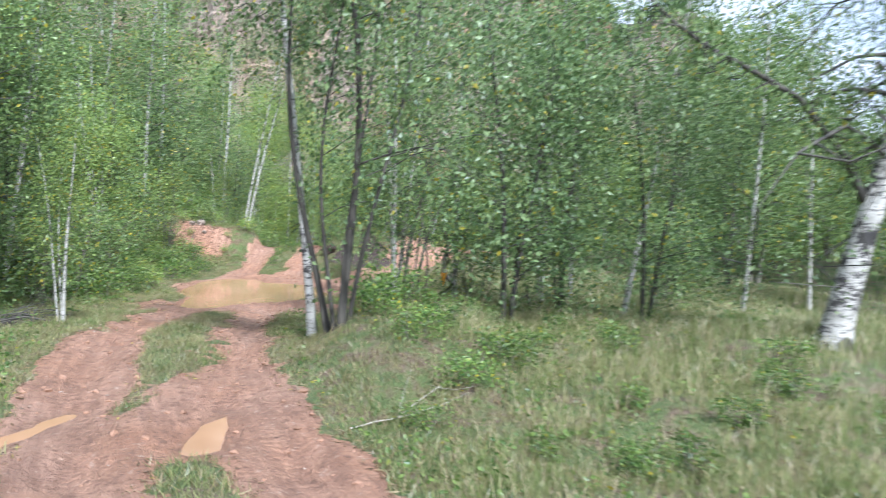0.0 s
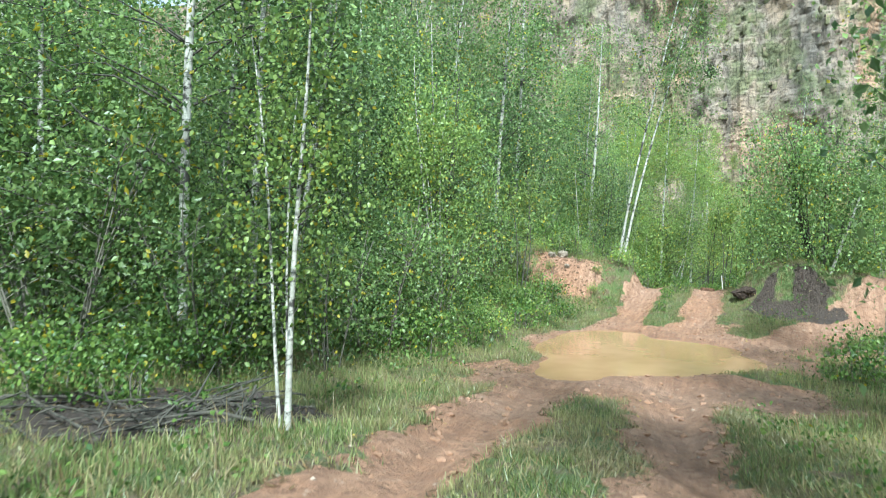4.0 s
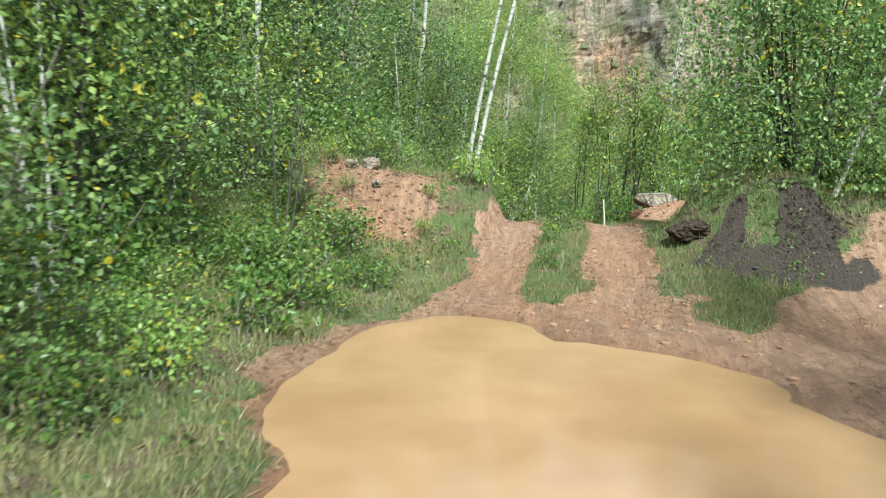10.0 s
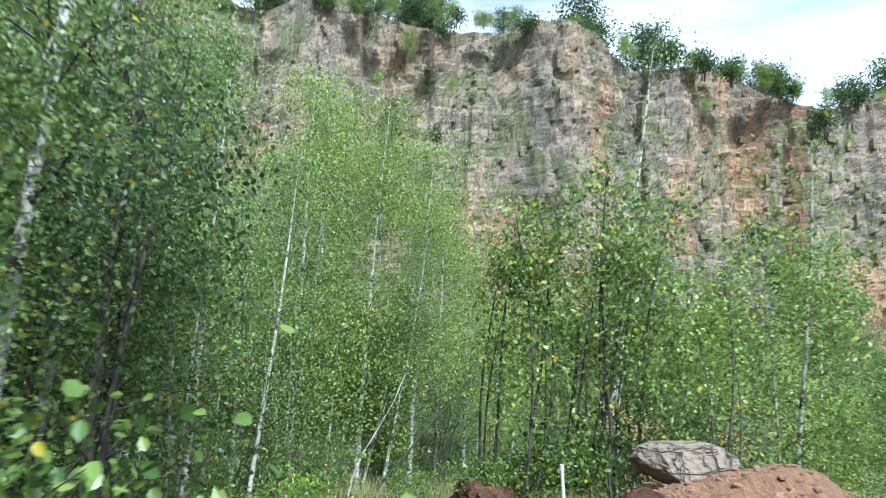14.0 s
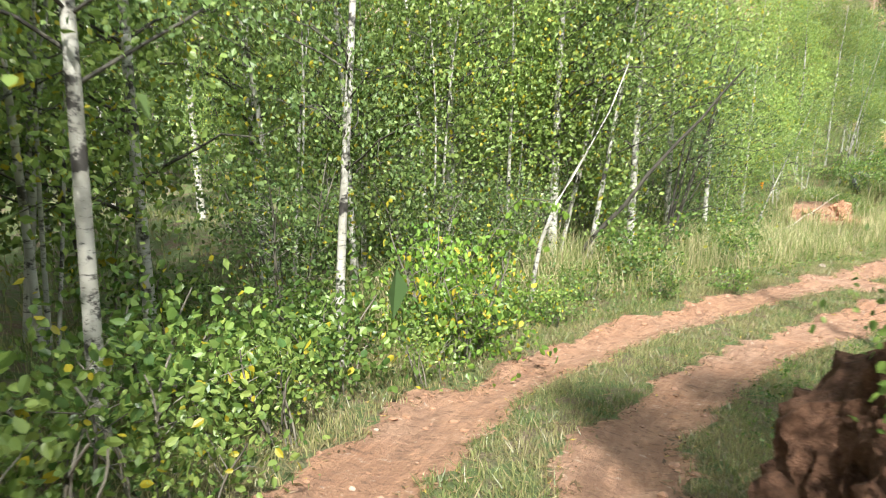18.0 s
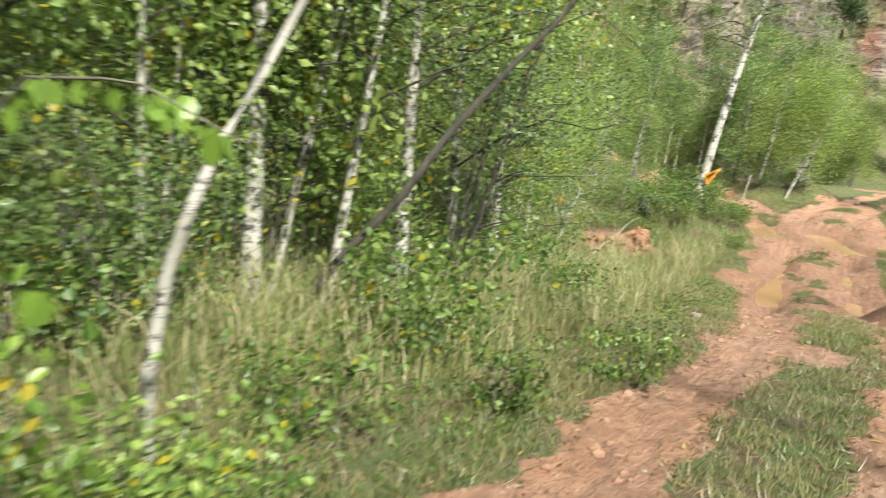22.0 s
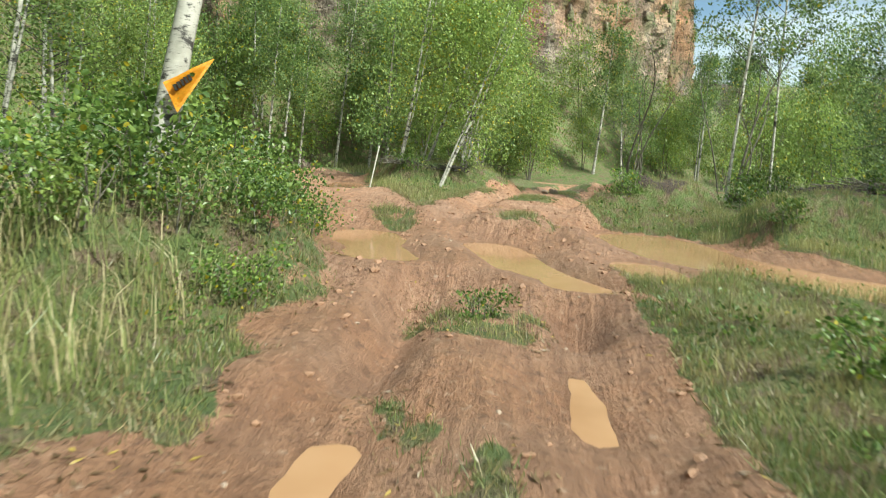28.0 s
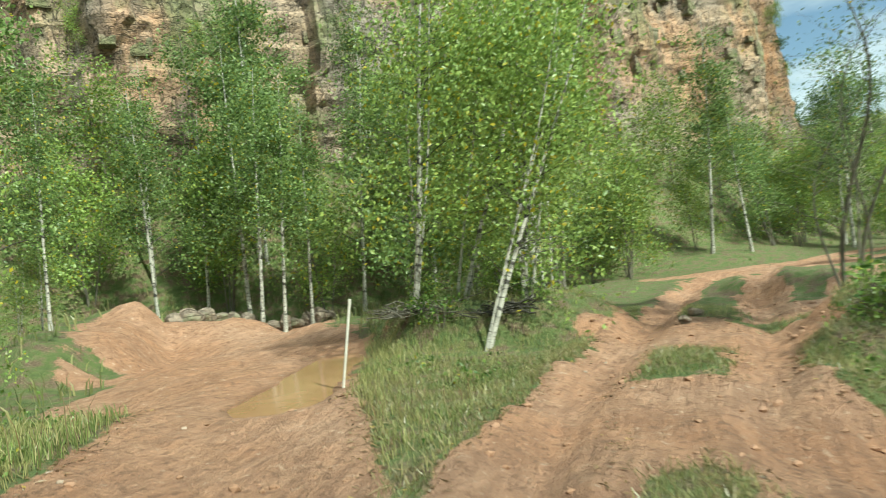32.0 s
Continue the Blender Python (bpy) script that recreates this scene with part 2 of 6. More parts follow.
    bump(n, l, b, h3.outputs[0], 1.0, 0.07)
    return m


def water_material():
    m, n, l, b = material("muddy_water", 0.10)
    t = tex(n, l, 0.9, 3)
    l.new(ramp(n, l, t, [(0.35, (0.29, 0.165, 0.085)), (0.65, (0.36, 0.215, 0.118))]), b.inputs["Base Color"])
    b.inputs["Specular IOR Level"].default_value = 0.35
    bump(n, l, b, tex(n, l, 5, 2), 0.06, 0.01)
    return m


def rock_material(name, tint=1.0, joints=1.0):
    m, n, l, b = material(name, 0.9)
    oi = n.new("ShaderNodeAttribute")
    oi.attribute_name = "tone"
    big = tex(n, l, 0.10, 6, coord="Object", stretch=(1, 1, 0.45))
    mid = tex(n, l, 0.9, 8, stretch=(1.3, 1.3, 0.6))
    fine = tex(n, l, 7, 8)
    streak = tex(n, l, 0.5, 6, stretch=(1.0, 1.0, 0.10))
    base = ramp(n, l, big, [(0.30, (0.20 * tint, 0.18 * tint, 0.155 * tint)), (0.44, (0.31 * tint, 0.255 * tint, 0.205 * tint)),
                            (0.54, (0.38 * tint, 0.285 * tint, 0.205 * tint)), (0.61, (0.42 * tint, 0.26 * tint, 0.155 * tint)),
                            (0.68, (0.25 * tint, 0.22 * tint, 0.185 * tint))])
    wa = n.new("ShaderNodeAttribute")
    wa.attribute_name = "warm"
    base = blend(n, l, wa.outputs["Fac"], base, blend(n, l, .5, base, (0.52 * tint, 0.27 * tint, 0.14 * tint)))
    base = blend(n, l, ramp(n, l, streak, [(0.48, (0, 0, 0)), (0.64, (1, 1, 1))]), base, blend(n, l, 0.55, base, (0.12 * tint, 0.11 * tint, 0.10 * tint)))
    var = ramp(n, l, oi.outputs["Fac"], [(0.0, (0.72, 0.72, 0.72)), (0.5, (0.97, 0.95, 0.93)), (1.0, (1.2, 1.12, 1.03))])
    col = blend(n, l, 1.0, base, var, 'MULTIPLY')
    st = n.new("ShaderNodeAttribute")
    st.attribute_name = "stain"
    col = blend(n, l, st.outputs["Fac"], col, blend(n, l, .8, col, (0.25 * tint, 0.10 * tint, 0.065 * tint)))
    lich = ramp(n, l, mid, [(0.52, (0, 0, 0)), (0.66, (1, 1, 1))])
    col = blend(n, l, lich, col, blend(n, l, 0.6, col, (0.20, 0.19, 0.15)))
    moss = ramp(n, l, tex(n, l, 0.28, 7), [(0.50, (0, 0, 0)), (0.60, (1, 1, 1))])
    col = blend(n, l, moss, col, blend(n, l, 0.7, col, (0.15, 0.18, 0.06)))
    col = blend(n, l, ramp(n, l, fine, [(0.3, (0, 0, 0)), (0.7, (1, 1, 1))]), blend(n, l, 0.35, col, (0.10, 0.09, 0.08)), col)
    # joints: upright cracks, ledges and thin bedding lines
    def lines(scale, stretch, half, most):
        return ramp(n, l, tex(n, l, scale, 4, stretch=stretch, rough=.55), [(0.5 - half, (0, 0, 0)), (0.5, (most, most, most)), (0.5 + half, (0, 0, 0))])
    gap = blend(n, l, 1.0, lines(.55, (1.5, 1.5, .28), .010, .9), lines(.8, (.32, .32, 1.5), .010, .8), 'LIGHTEN')
    gap = blend(n, l, 1.0, gap, lines(1.7, (1.5, 1.5, .35), .016, .6), 'LIGHTEN')
    gap = blend(n, l, 1.0, gap, lines(2.2, (.3, .3, 1.6), .016, .55), 'LIGHTEN')
    col = blend(n, l, gap, col, blend(n, l, .75 * joints, col, (0.04, 0.034, 0.03)))
    l.new(col, b.inputs["Base Color"])
    h = blend(n, l, gap, blend(n, l, 0.5, mid, fine), (0.0, 0.0, 0.0))
    bump(n, l, b, h, 1.0, 0.25)
    return m


GROUND_MAT, WATER_MAT = ground_material(), water_material()
ROCK_MAT, BOULDER_MAT = rock_material("quarry_rock", 1.2), rock_material("boulder_stone", 1.35, .15)
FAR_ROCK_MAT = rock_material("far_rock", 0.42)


def simple(name, col, rough=0.6, grain=20.0, contrast=1.0, relief=0.005):
    m, n, l, b = material(name, rough)
    t = tex(n, l, grain, 8, rough=.7)
    l.new(ramp(n, l, t, [(0.3, tuple(v * (1 - .25 * contrast) for v in col)), (0.7, tuple(min(1, v * (1 + .15 * contrast)) for v in col))]), b.inputs["Base Color"])
    bump(n, l, b, t, 0.3 if relief < .01 else 1.0, relief)
    if rough > .9:
        b.inputs["Specular IOR Level"].default_value = .15
    return m


FLAG_MAT = simple("orange_fabric", (0.80, 0.36, 0.015), 0.6)
INK_MAT = simple("black_print", (0.03, 0.025, 0.02), 0.6)
TYRE_MAT = simple("black_rubber", (0.03, 0.03, 0.032), 0.6)
STAKE_MAT = simple("pale_stake", (0.55, 0.52, 0.46), 0.7)
EARTH_MAT = simple("red_earth", (0.15, 0.08, 0.05), 0.97, 14.0, 3.0, .08)

# ---------------------------------------------------------------- shape of the ground
KY = (-60, 0, 3, 6, 8.5, 10, 12, 15, 18, 23.2, 25, 27.5, 29.5, 32, 34, 37.5, 41, 44.5, 48, 51.5, 56.5, 61, 63, 66, 70, 75, 85, 140)
KZ = (1.5, 0.0, -.42, -.8, -.62, -.58, -.85, -1.25, -1.62, -1.66, -1.35, -1.0, -1.08, -1.75, -2.4, -3.35, -4.15, -4.6, -4.8, -5.3, -6.05,
      -6.08, -5.98, -5.65, -5.5, -5.6, -5.8, -5.5)
# the line the vehicles follow
TRAIL = np.array([(0.6, -30), (0.1, -6), (0, 0), (-.45, 2), (-1.2, 3.9), (-2.0, 5.6), (-2.7, 7), (-3.3, 8.6), (-3.7, 10.5), (-4.1, 12.5), (-4.6, 15),
                  (-5.0, 17.5), (-5.4, 20), (-5.6, 23), (-5.7, 25.5), (-5.95, 28.5), (-6.3, 31.5), (-6.9, 33.8), (-7.7, 36), (-8.3, 38),
                  (-8.4, 40), (-8.0, 42), (-7.3, 44), (-6.2, 45.8), (-4.9, 47.8), (-3.6, 50.2), (-2.5, 52.6), (-1.0, 56.4), (0.4, 59.2),
                  (1.7, 61.8), (3.4, 65.4), (5.4, 68.6), (7.6, 71.4), (10.3, 75), (15, 81), (19.5, 84.5), (27, 86), (40, 84)])
SIDE_TRAILS = [(np.array([(-3.3, 22.3), (-1.8, 25.0), (0.2, 27.6), (4, 30.5), (12, 33)]), 0.75),
               (np.array([(1.5, 62.5), (1.7, 67.0), (2.2, 72), (2.4, 78), (3.6, 84)]), 1.1),
               (np.array([(5.6, 68.4), (6.6, 65), (7.2, 61.6), (10, 58.8), (18, 55)]), 0.95),
               (np.array([(1.0, 79), (2.5, 76), (1.5, 73)]), 1.6),
               (np.array([(7.4, 71.5), (12, 73), (17.5, 79)]), 0.6)]
# open mud: x, y, half width, half length
MUD = [(-4.6, 17.2, 2.6, 2.0), (-4.9, 21.0, 2.4, 2.6), (-8.6, 26.4, .95, .75), (-4.0, 33.8, 1.5, 1.1), (2.7, 64.8, 1.8, 2.8), (5.7, 65.2, 1.8, 2.3),
       (-1.0, 57.2, 1.15, 2.0), (0.4, 60.4, 1.15, 2.0), (-3.9, 60.2, 1.1, 1.2), (-6.7, 36.9, .35, 1.3), (1.6, 79.5, 2.4, 5.0), (18.5, 84.0, 3.4, 2), (-2.5, 6.8, 1.15, 1.3),
       (7.9, 72, 1.4, 1.8), (-5.0, 49, .7, .6)]
DARK = [(-3.0, 25.6, 1.2, .62), (-6.9, 11.0, 1.2, 1.0), (11.2, 66.2, 2.4, 1.2), (9.5, 69.4, 1, .8)]
# heaps and banks: x, y, half width, half length, height
HEAPS = [(-8.6, 27.3, 1.7, 1.4, 0.80), (-2.3, 27.2, 1.9, 1.5, 0.50), (-2.7, 26.7, 1.6, .7, .22), (-3.3, 26.5, .95, .8, .28), (-4.0, 34.2, 1.5, 1.2, 0.6), (-2.7, 35.2, 2.4, 3.2, .75), (-5.5, 36.9, 1.05, 1.5, 1.1), (-.3, 9.7, 1.3, 2.3, .42),
         (-1.5, 63.7, 1.7, 2.2, 0.75), (5.9, 74.6, 2.0, 1.7, 0.6), (11.6, 65.2, 3.2, 1.6, 0.75), (9.6, 69.6, 1.2, 1.4, .55), (-4.6, 61.0, 1.3, 1.2, 0.45),
         (3.9, 58.4, 1.5, 2.6, 0.22), (8.2, 69.0, .7, .7, 0.25), (0.4, 83.0, 2.2, 2.2, 0.5), (-1.0, 79.2, 1.3, 3.6, .8), (20, 90, 5, 3, .5),
         (-12, 22, 4, 6, .5), (13.0, 75.5, 1.5, 2.5, .35)]
# pools: line, radius, level
# tufts of grass left standing in the mud: x, y, half width, half length
TURF = [(-.95, 56.6, .2, .7), (-.1, 58.9, .26, .9), (-3.0, 8.3, .30, 1.9), (-3.8, 10.9, .36, 1.5), (1.35, 61.5, .55, 1.0), (-.6, 57.2, .26, .55), (.05, 58.5, .26, .6), (-1.1, 56.2, .22, .4), (2.3, 66.9, .35, .8), (8.1, 68.9, .6, .7), (-2.6, 51.8, .4, 2.0), (4.5, 66.6, .5, 1.0), (9.2, 72.4, .35, 1.6), (-5.75, 25.8, .3, 2.0)]
POOLS = [(np.array([(-5.6, 18.6), (-4.5, 19.1)]), 0.5, -1.60), (np.array([(-5.95, 18.15), (-6.1, 20.6)]), 0.62, -1.60), (np.array([(-5.9, 20.4), (-4.6, 20.2)]), 1.4, -1.60),
         (np.array([(-6.4, 20.8), (-6.4, 22.3)]), 0.85, -1.60), (np.array([(-5.2, 21.4), (-4.6, 21.2)]), 0.98, -1.60), (np.array([(-4.5, 20.3), (-3.8, 20.35)]), 0.55, -1.60),
         (np.array([(-1.9, 21.3), (-1.0, 22.5)]), 0.55, -1.60),
         (np.array([(1.15, 63.8), (1.55, 66.0)]), 0.46, -5.90), (np.array([(3.0, 62.3), (2.9, 63.6), (3.3, 65.3)]), 0.42, -5.97),
         (np.array([(6.9, 66.5), (6.2, 64.0), (6.8, 61.6)]), 0.9, -5.96), (np.array([(4.6, 63.4), (4.3, 62.6)]), 0.4, -5.96),
         (np.array([(2.4, 71.4), (3.5, 74.8)]), 0.45, -5.62),
         (np.array([(-1.75, 56.6), (-1.35, 57.5), (-.5, 59.2)]), 0.24, -6.29), (np.array([(.0, 56.4), (.35, 57.2)]), 0.18, -6.32), (np.array([(1.1, 59.0), (1.6, 60.0)]), 0.14, -6.24),
         (np.array([(-3.9, 6.0), (-3.6, 7.0)]), 0.13, -.80), (np.array([(-2.1, 6.2), (-2.15, 7.3)]), 0.10, -.80)]
CLIFF = np.array([(-140, 40), (-95, 72), (-45, 86), (-7, 93), (22, 99), (42, 107), (46, 150), (44, 230)])
CLIFF_TOP = (31, 30, 30, 29, 24.5, 24.5, 23, 23)


def smooth(a, b, v):
    u = np.clip((v - a) / (b - a), 0, 1)
    return u * u * (3 - 2 * u)


def vnoise(x, y, seed=0):
    xi, yi = np.floor(x), np.floor(y)
    fx, fy = x - xi, y - yi
    fx, fy = fx * fx * (3 - 2 * fx), fy * fy * (3 - 2 * fy)

    def h(a, b):
        v = np.sin(a * 127.1 + b * 311.7 + seed * 74.7) * 43758.5453
        return v - np.floor(v)
    return (h(xi, yi) * (1 - fx) + h(xi + 1, yi) * fx) * (1 - fy) + (h(xi, yi + 1) * (1 - fx) + h(xi + 1, yi + 1) * fx) * fy


def fbm(x, y, octaves=4, seed=0):
    s, a = 0, 0.5
    for k in range(octaves):
        s = s + a * (vnoise(x, y, seed + k) - 0.5)
        x, y, a = x * 2.03, y * 2.03, a * 0.5
    return s


def off_line(x, y, line):
    """The distance from a line, its sign (left is negative) and the way along."""
    best, side, along, run = np.full(x.shape, 1e9), np.zeros(x.shape), np.zeros(x.shape), 0.0
    for (ax, ay), (bx, by) in zip(line[:-1], line[1:]):
        dx, dy = bx - ax, by - ay
        ln = math.hypot(dx, dy)
        u = np.clip(((x - ax) * dx + (y - ay) * dy) / ln ** 2, 0, 1)
        d = np.hypot(x - ax - u * dx, y - ay - u * dy)
        near = d < best
        best = np.where(near, d, best)
        side = np.where(near, np.sign((x - ax) * dy - (y - ay) * dx), side)
        along = np.where(near, run + u * ln, along)
        run += ln
    return best, side, along


def survey(x, y):
    """Height and cover of the ground at arrays of places."""
    x, y = np.asarray(x, float), np.asarray(y, float)
    n1, n2, n3 = fbm(x * .25, y * .25, 4, 3), fbm(x * 1.1, y * 1.1, 4, 9), fbm(x * 5, y * 5, 3, 17)
    yy = y + 0.0 * x
    z = sum(np.interp(yy + o, KY, KZ) for o in (-1.2, -.6, 0, .6, 1.2)) / 5
    d, side, along = off_line(x, y, TRAIL)
    s = d * side
    away = smooth(1.6, 5.0, d)
    z = z + away * (n1 * .8 + 0.06) + n2 * (0.10 + 0.12 * away)
    for hx, hy, a, b, h in HEAPS:
        q = ((x - hx) / a) ** 2 + ((y - hy) / b) ** 2 + n2 * 0.9
        z = z + h * smooth(1.5, 0.25, q)
    dc, sc, _ = off_line(x, y, CLIFF)
    z = z + 6.0 * smooth(9, 1, dc)
    # two ruts with tread marks
    rut = np.exp(-((np.abs(s) - 0.80) / 0.24) ** 2)
    soft = 0.4 + 0.6 * np.clip(np.exp(-((y - 20) / 7.0) ** 2) * .6 + smooth(50, 56, y) + .6 * np.exp(-((y - 6) / 4) ** 2), 0, 1)
    wet = np.exp(-((y - 20) / 6) ** 2) * .7 + smooth(49, 55, y) * smooth(70, 66, y) * .9 + .55 * np.exp(-((y - 7) / 3) ** 2)
    edge_n = n2 * 0.55
    wide = 0.36 + 0.22 * smooth(0, 1, wet) + edge_n * .9 + n3 * .35
    mud = smooth(wide + .16, wide - .12, np.abs(np.abs(s) - 0.80))
    mud = np.maximum(mud, 0.8 * smooth(1.0, .6, d + edge_n) * smooth(.35, .7, wet + n1))
    z = z - (0.13 + 0.19 * smooth(51, 55, y) * smooth(67, 62, y)) * rut * soft + 0.05 * np.exp(-((np.abs(s) - 1.28) / 0.18) ** 2) * soft
    for line, w in SIDE_TRAILS:
        ds, _, _ = off_line(x, y, line)
        mud = np.maximum(mud, smooth(w + .3, w - .25, ds + edge_n * 1.2))
        z = z - 0.07 * smooth(w + .2, 0, ds)
    churn = fbm(s * 4.5, along * .9, 4, 23)
    z = z + mud * (.05 + .12 * np.clip(wet, 0, 1)) * churn
    dark = np.zeros(x.shape)
    for mx, my, a, b in MUD:
        mud = np.maximum(mud, smooth(1.35, .75, np.sqrt(((x - mx) / a) ** 2 + ((y - my) / b) ** 2) + n2 * 1.1))
    for mx, my, a, b in DARK:
        dark = np.maximum(dark, smooth(1.35, .7, np.sqrt(((x - mx) / a) ** 2 + ((y - my) / b) ** 2) + n2 * 1.1))
    dark = dark * smooth(.20, .46, vnoise(x * 1.5, y * 1.9, 75) * .65 + vnoise(x * 4.1, y * 4.1, 72) * .35)
    z = z + dark * (.10 * fbm(x * 2.6, y * 2.6, 3, 73) + .08 * n3)
    for mx, my, a, b in TURF:
        left_over = smooth(1.35, .75, np.sqrt(((x - mx) / a) ** 2 + ((y - my) / b) ** 2) + n2 * .9)
        mud = mud * (1 - left_over * (.15 + .75 * smooth(.3, .65, .6 * vnoise(x * 4.2, y * 2.6, 44) + .4 * vnoise(x * 9, y * 9, 45))))
    z = z + mud * n3 * 0.085 + (1 - mud) * n3 * 0.05
    water = np.full(x.shape, 9.0)
    for level in sorted({p[2] for p in POOLS}):
        e = np.min([off_line(x, y, line)[0] - r for line, r, lv in POOLS if lv == level], 0) + n2 * 0.34 + n3 * .14
        water = np.minimum(water, e)
        w = smooth(.95, .28, e)
        z = z * (1 - w) + np.clip(level + 0.22 * e, level - .14, level + .2) * w
        mud = np.maximum(mud, smooth(.12, .0, e + n3 * .3))
    wet = np.clip(np.maximum(wet * mud * .8, smooth(.16, 0, water)), 0, 1)
    return z, np.clip(mud, 0, 1), dark, wet, water, d, s, dc, along


# ---------------------------------------------------------------- mesh helpers
def mesh_of(name, verts, faces, mat, shade=False):
    me = bpy.data.meshes.new(name)
    v = np.asarray(verts, np.float32)
    f = np.asarray(faces, np.int32)
    me.vertices.add(len(v))
    me.vertices.foreach_set("co", v.ravel())
    k = f.shape[1]
    me.loops.add(f.size)
    me.loops.foreach_set("vertex_index", f.ravel())
    me.polygons.add(len(f))
    me.polygons.foreach_set("loop_start", np.arange(0, f.size, k, dtype=np.int32))
    me.polygons.foreach_set("use_smooth", np.full(len(f), shade))
    me.materials.append(mat)
    me.update(calc_edges=True)
    return me


def part(name, me, parent, label=""):
    ob = new(name, me)
    ob.parent = parent
    if label:
        ob["label"] = label
    return ob


def empty(name, x, y, z):
    ob = new(name)
    ob.location = (x, y, z)
    return ob


def from_bm(name, bm, mat, shade=False):
    me = bpy.data.meshes.new(name)
    bm.to_mesh(me)
    bm.free()
    me.materials.append(mat)
    if shade:
        me.polygons.foreach_set("use_smooth", np.full(len(me.polygons), True))
    return me


class Soup:
    """Collects quads and triangles (as quads) for one mesh."""

    def __init__(self):
        self.v, self.f, self.n = [], [], 0

    def add(self, v, f):
        self.v.append(np.asarray(v, float).reshape(-1, 3))
        self.f.append(np.asarray(f, int) + self.n)
        self.n += len(self.v[-1])

    def tube(self, pts, radii, sides=7):
        pts, radii = np.asarray(pts, float), np.asarray(radii, float)
        t = np.gradient(pts, axis=0)
        t /= np.linalg.norm(t, axis=1)[:, None] + 1e-9
        ref = np.where(np.abs(t[:, 2:3]) > .9, [[1.0, 0, 0]], [[0, 0, 1.0]])
        a = np.cross(t, ref)
        a /= np.linalg.norm(a, axis=1)[:, None] + 1e-9
        b = np.cross(t, a)
        ang = np.linspace(0, 2 * math.pi, sides, endpoint=False)
        ring = pts[:, None] + radii[:, None, None] * (np.cos(ang)[None, :, None] * a[:, None] + np.sin(ang)[None, :, None] * b[:, None])
        k = np.arange(len(pts) - 1)[:, None] * sides
        j = np.arange(sides)[None, :]
        j2 = (j + 1) % sides
        self.add(ring.reshape(-1, 3), np.stack([k + j, k + j2, k + sides + j2, k + sides + j], -1).reshape(-1, 4))

    def mesh(self, name, mat, shade=False):
        return mesh_of(name, np.concatenate(self.v), np.concatenate(self.f), mat, shade)


def leaves(rng, centres, size, droop=0.5, wide=0.62, fine=False):
    """A pointed, slightly folded leaf at each centre."""
    n = len(centres)
    d = rng.normal(size=(n, 3))
    d[:, 2] -= droop
    d /= np.linalg.norm(d, axis=1)[:, None]
    s = np.cross(d, rng.normal(size=(n, 3)))
    s /= np.linalg.norm(s, axis=1)[:, None]
    up = np.cross(s, d)
    L = (size * rng.uniform(.45, 1.3, n))[:, None]
    a = centres - d * L * .5
    m1 = centres - d * L * .08 + s * L * wide * .5 + up * L * .08
    m2 = centres - d * L * .08 - s * L * wide * .5 + up * L * .08
    b = centres + d * L * .5
    if fine:
        l1, l2 = centres - d * L * .30 + s * L * wide * .42 + up * L * .08, centres + d * L * .10 + s * L * wide * .44 + up * L * .06
        r1, r2 = centres - d * L * .30 - s * L * wide * .42 + up * L * .08, centres + d * L * .10 - s * L * wide * .44 + up * L * .06
        v = np.stack([a, l1, l2, b, r2, r1], 1).reshape(-1, 3)
        k = np.arange(n)[:, None] * 6
        return v, np.concatenate([k + [0, 1, 2, 3], k + [0, 3, 4, 5]])
    v = np.stack([a, m1, b, m2], 1).reshape(-1, 3)
    return v, np.arange(4 * n).reshape(-1, 4)


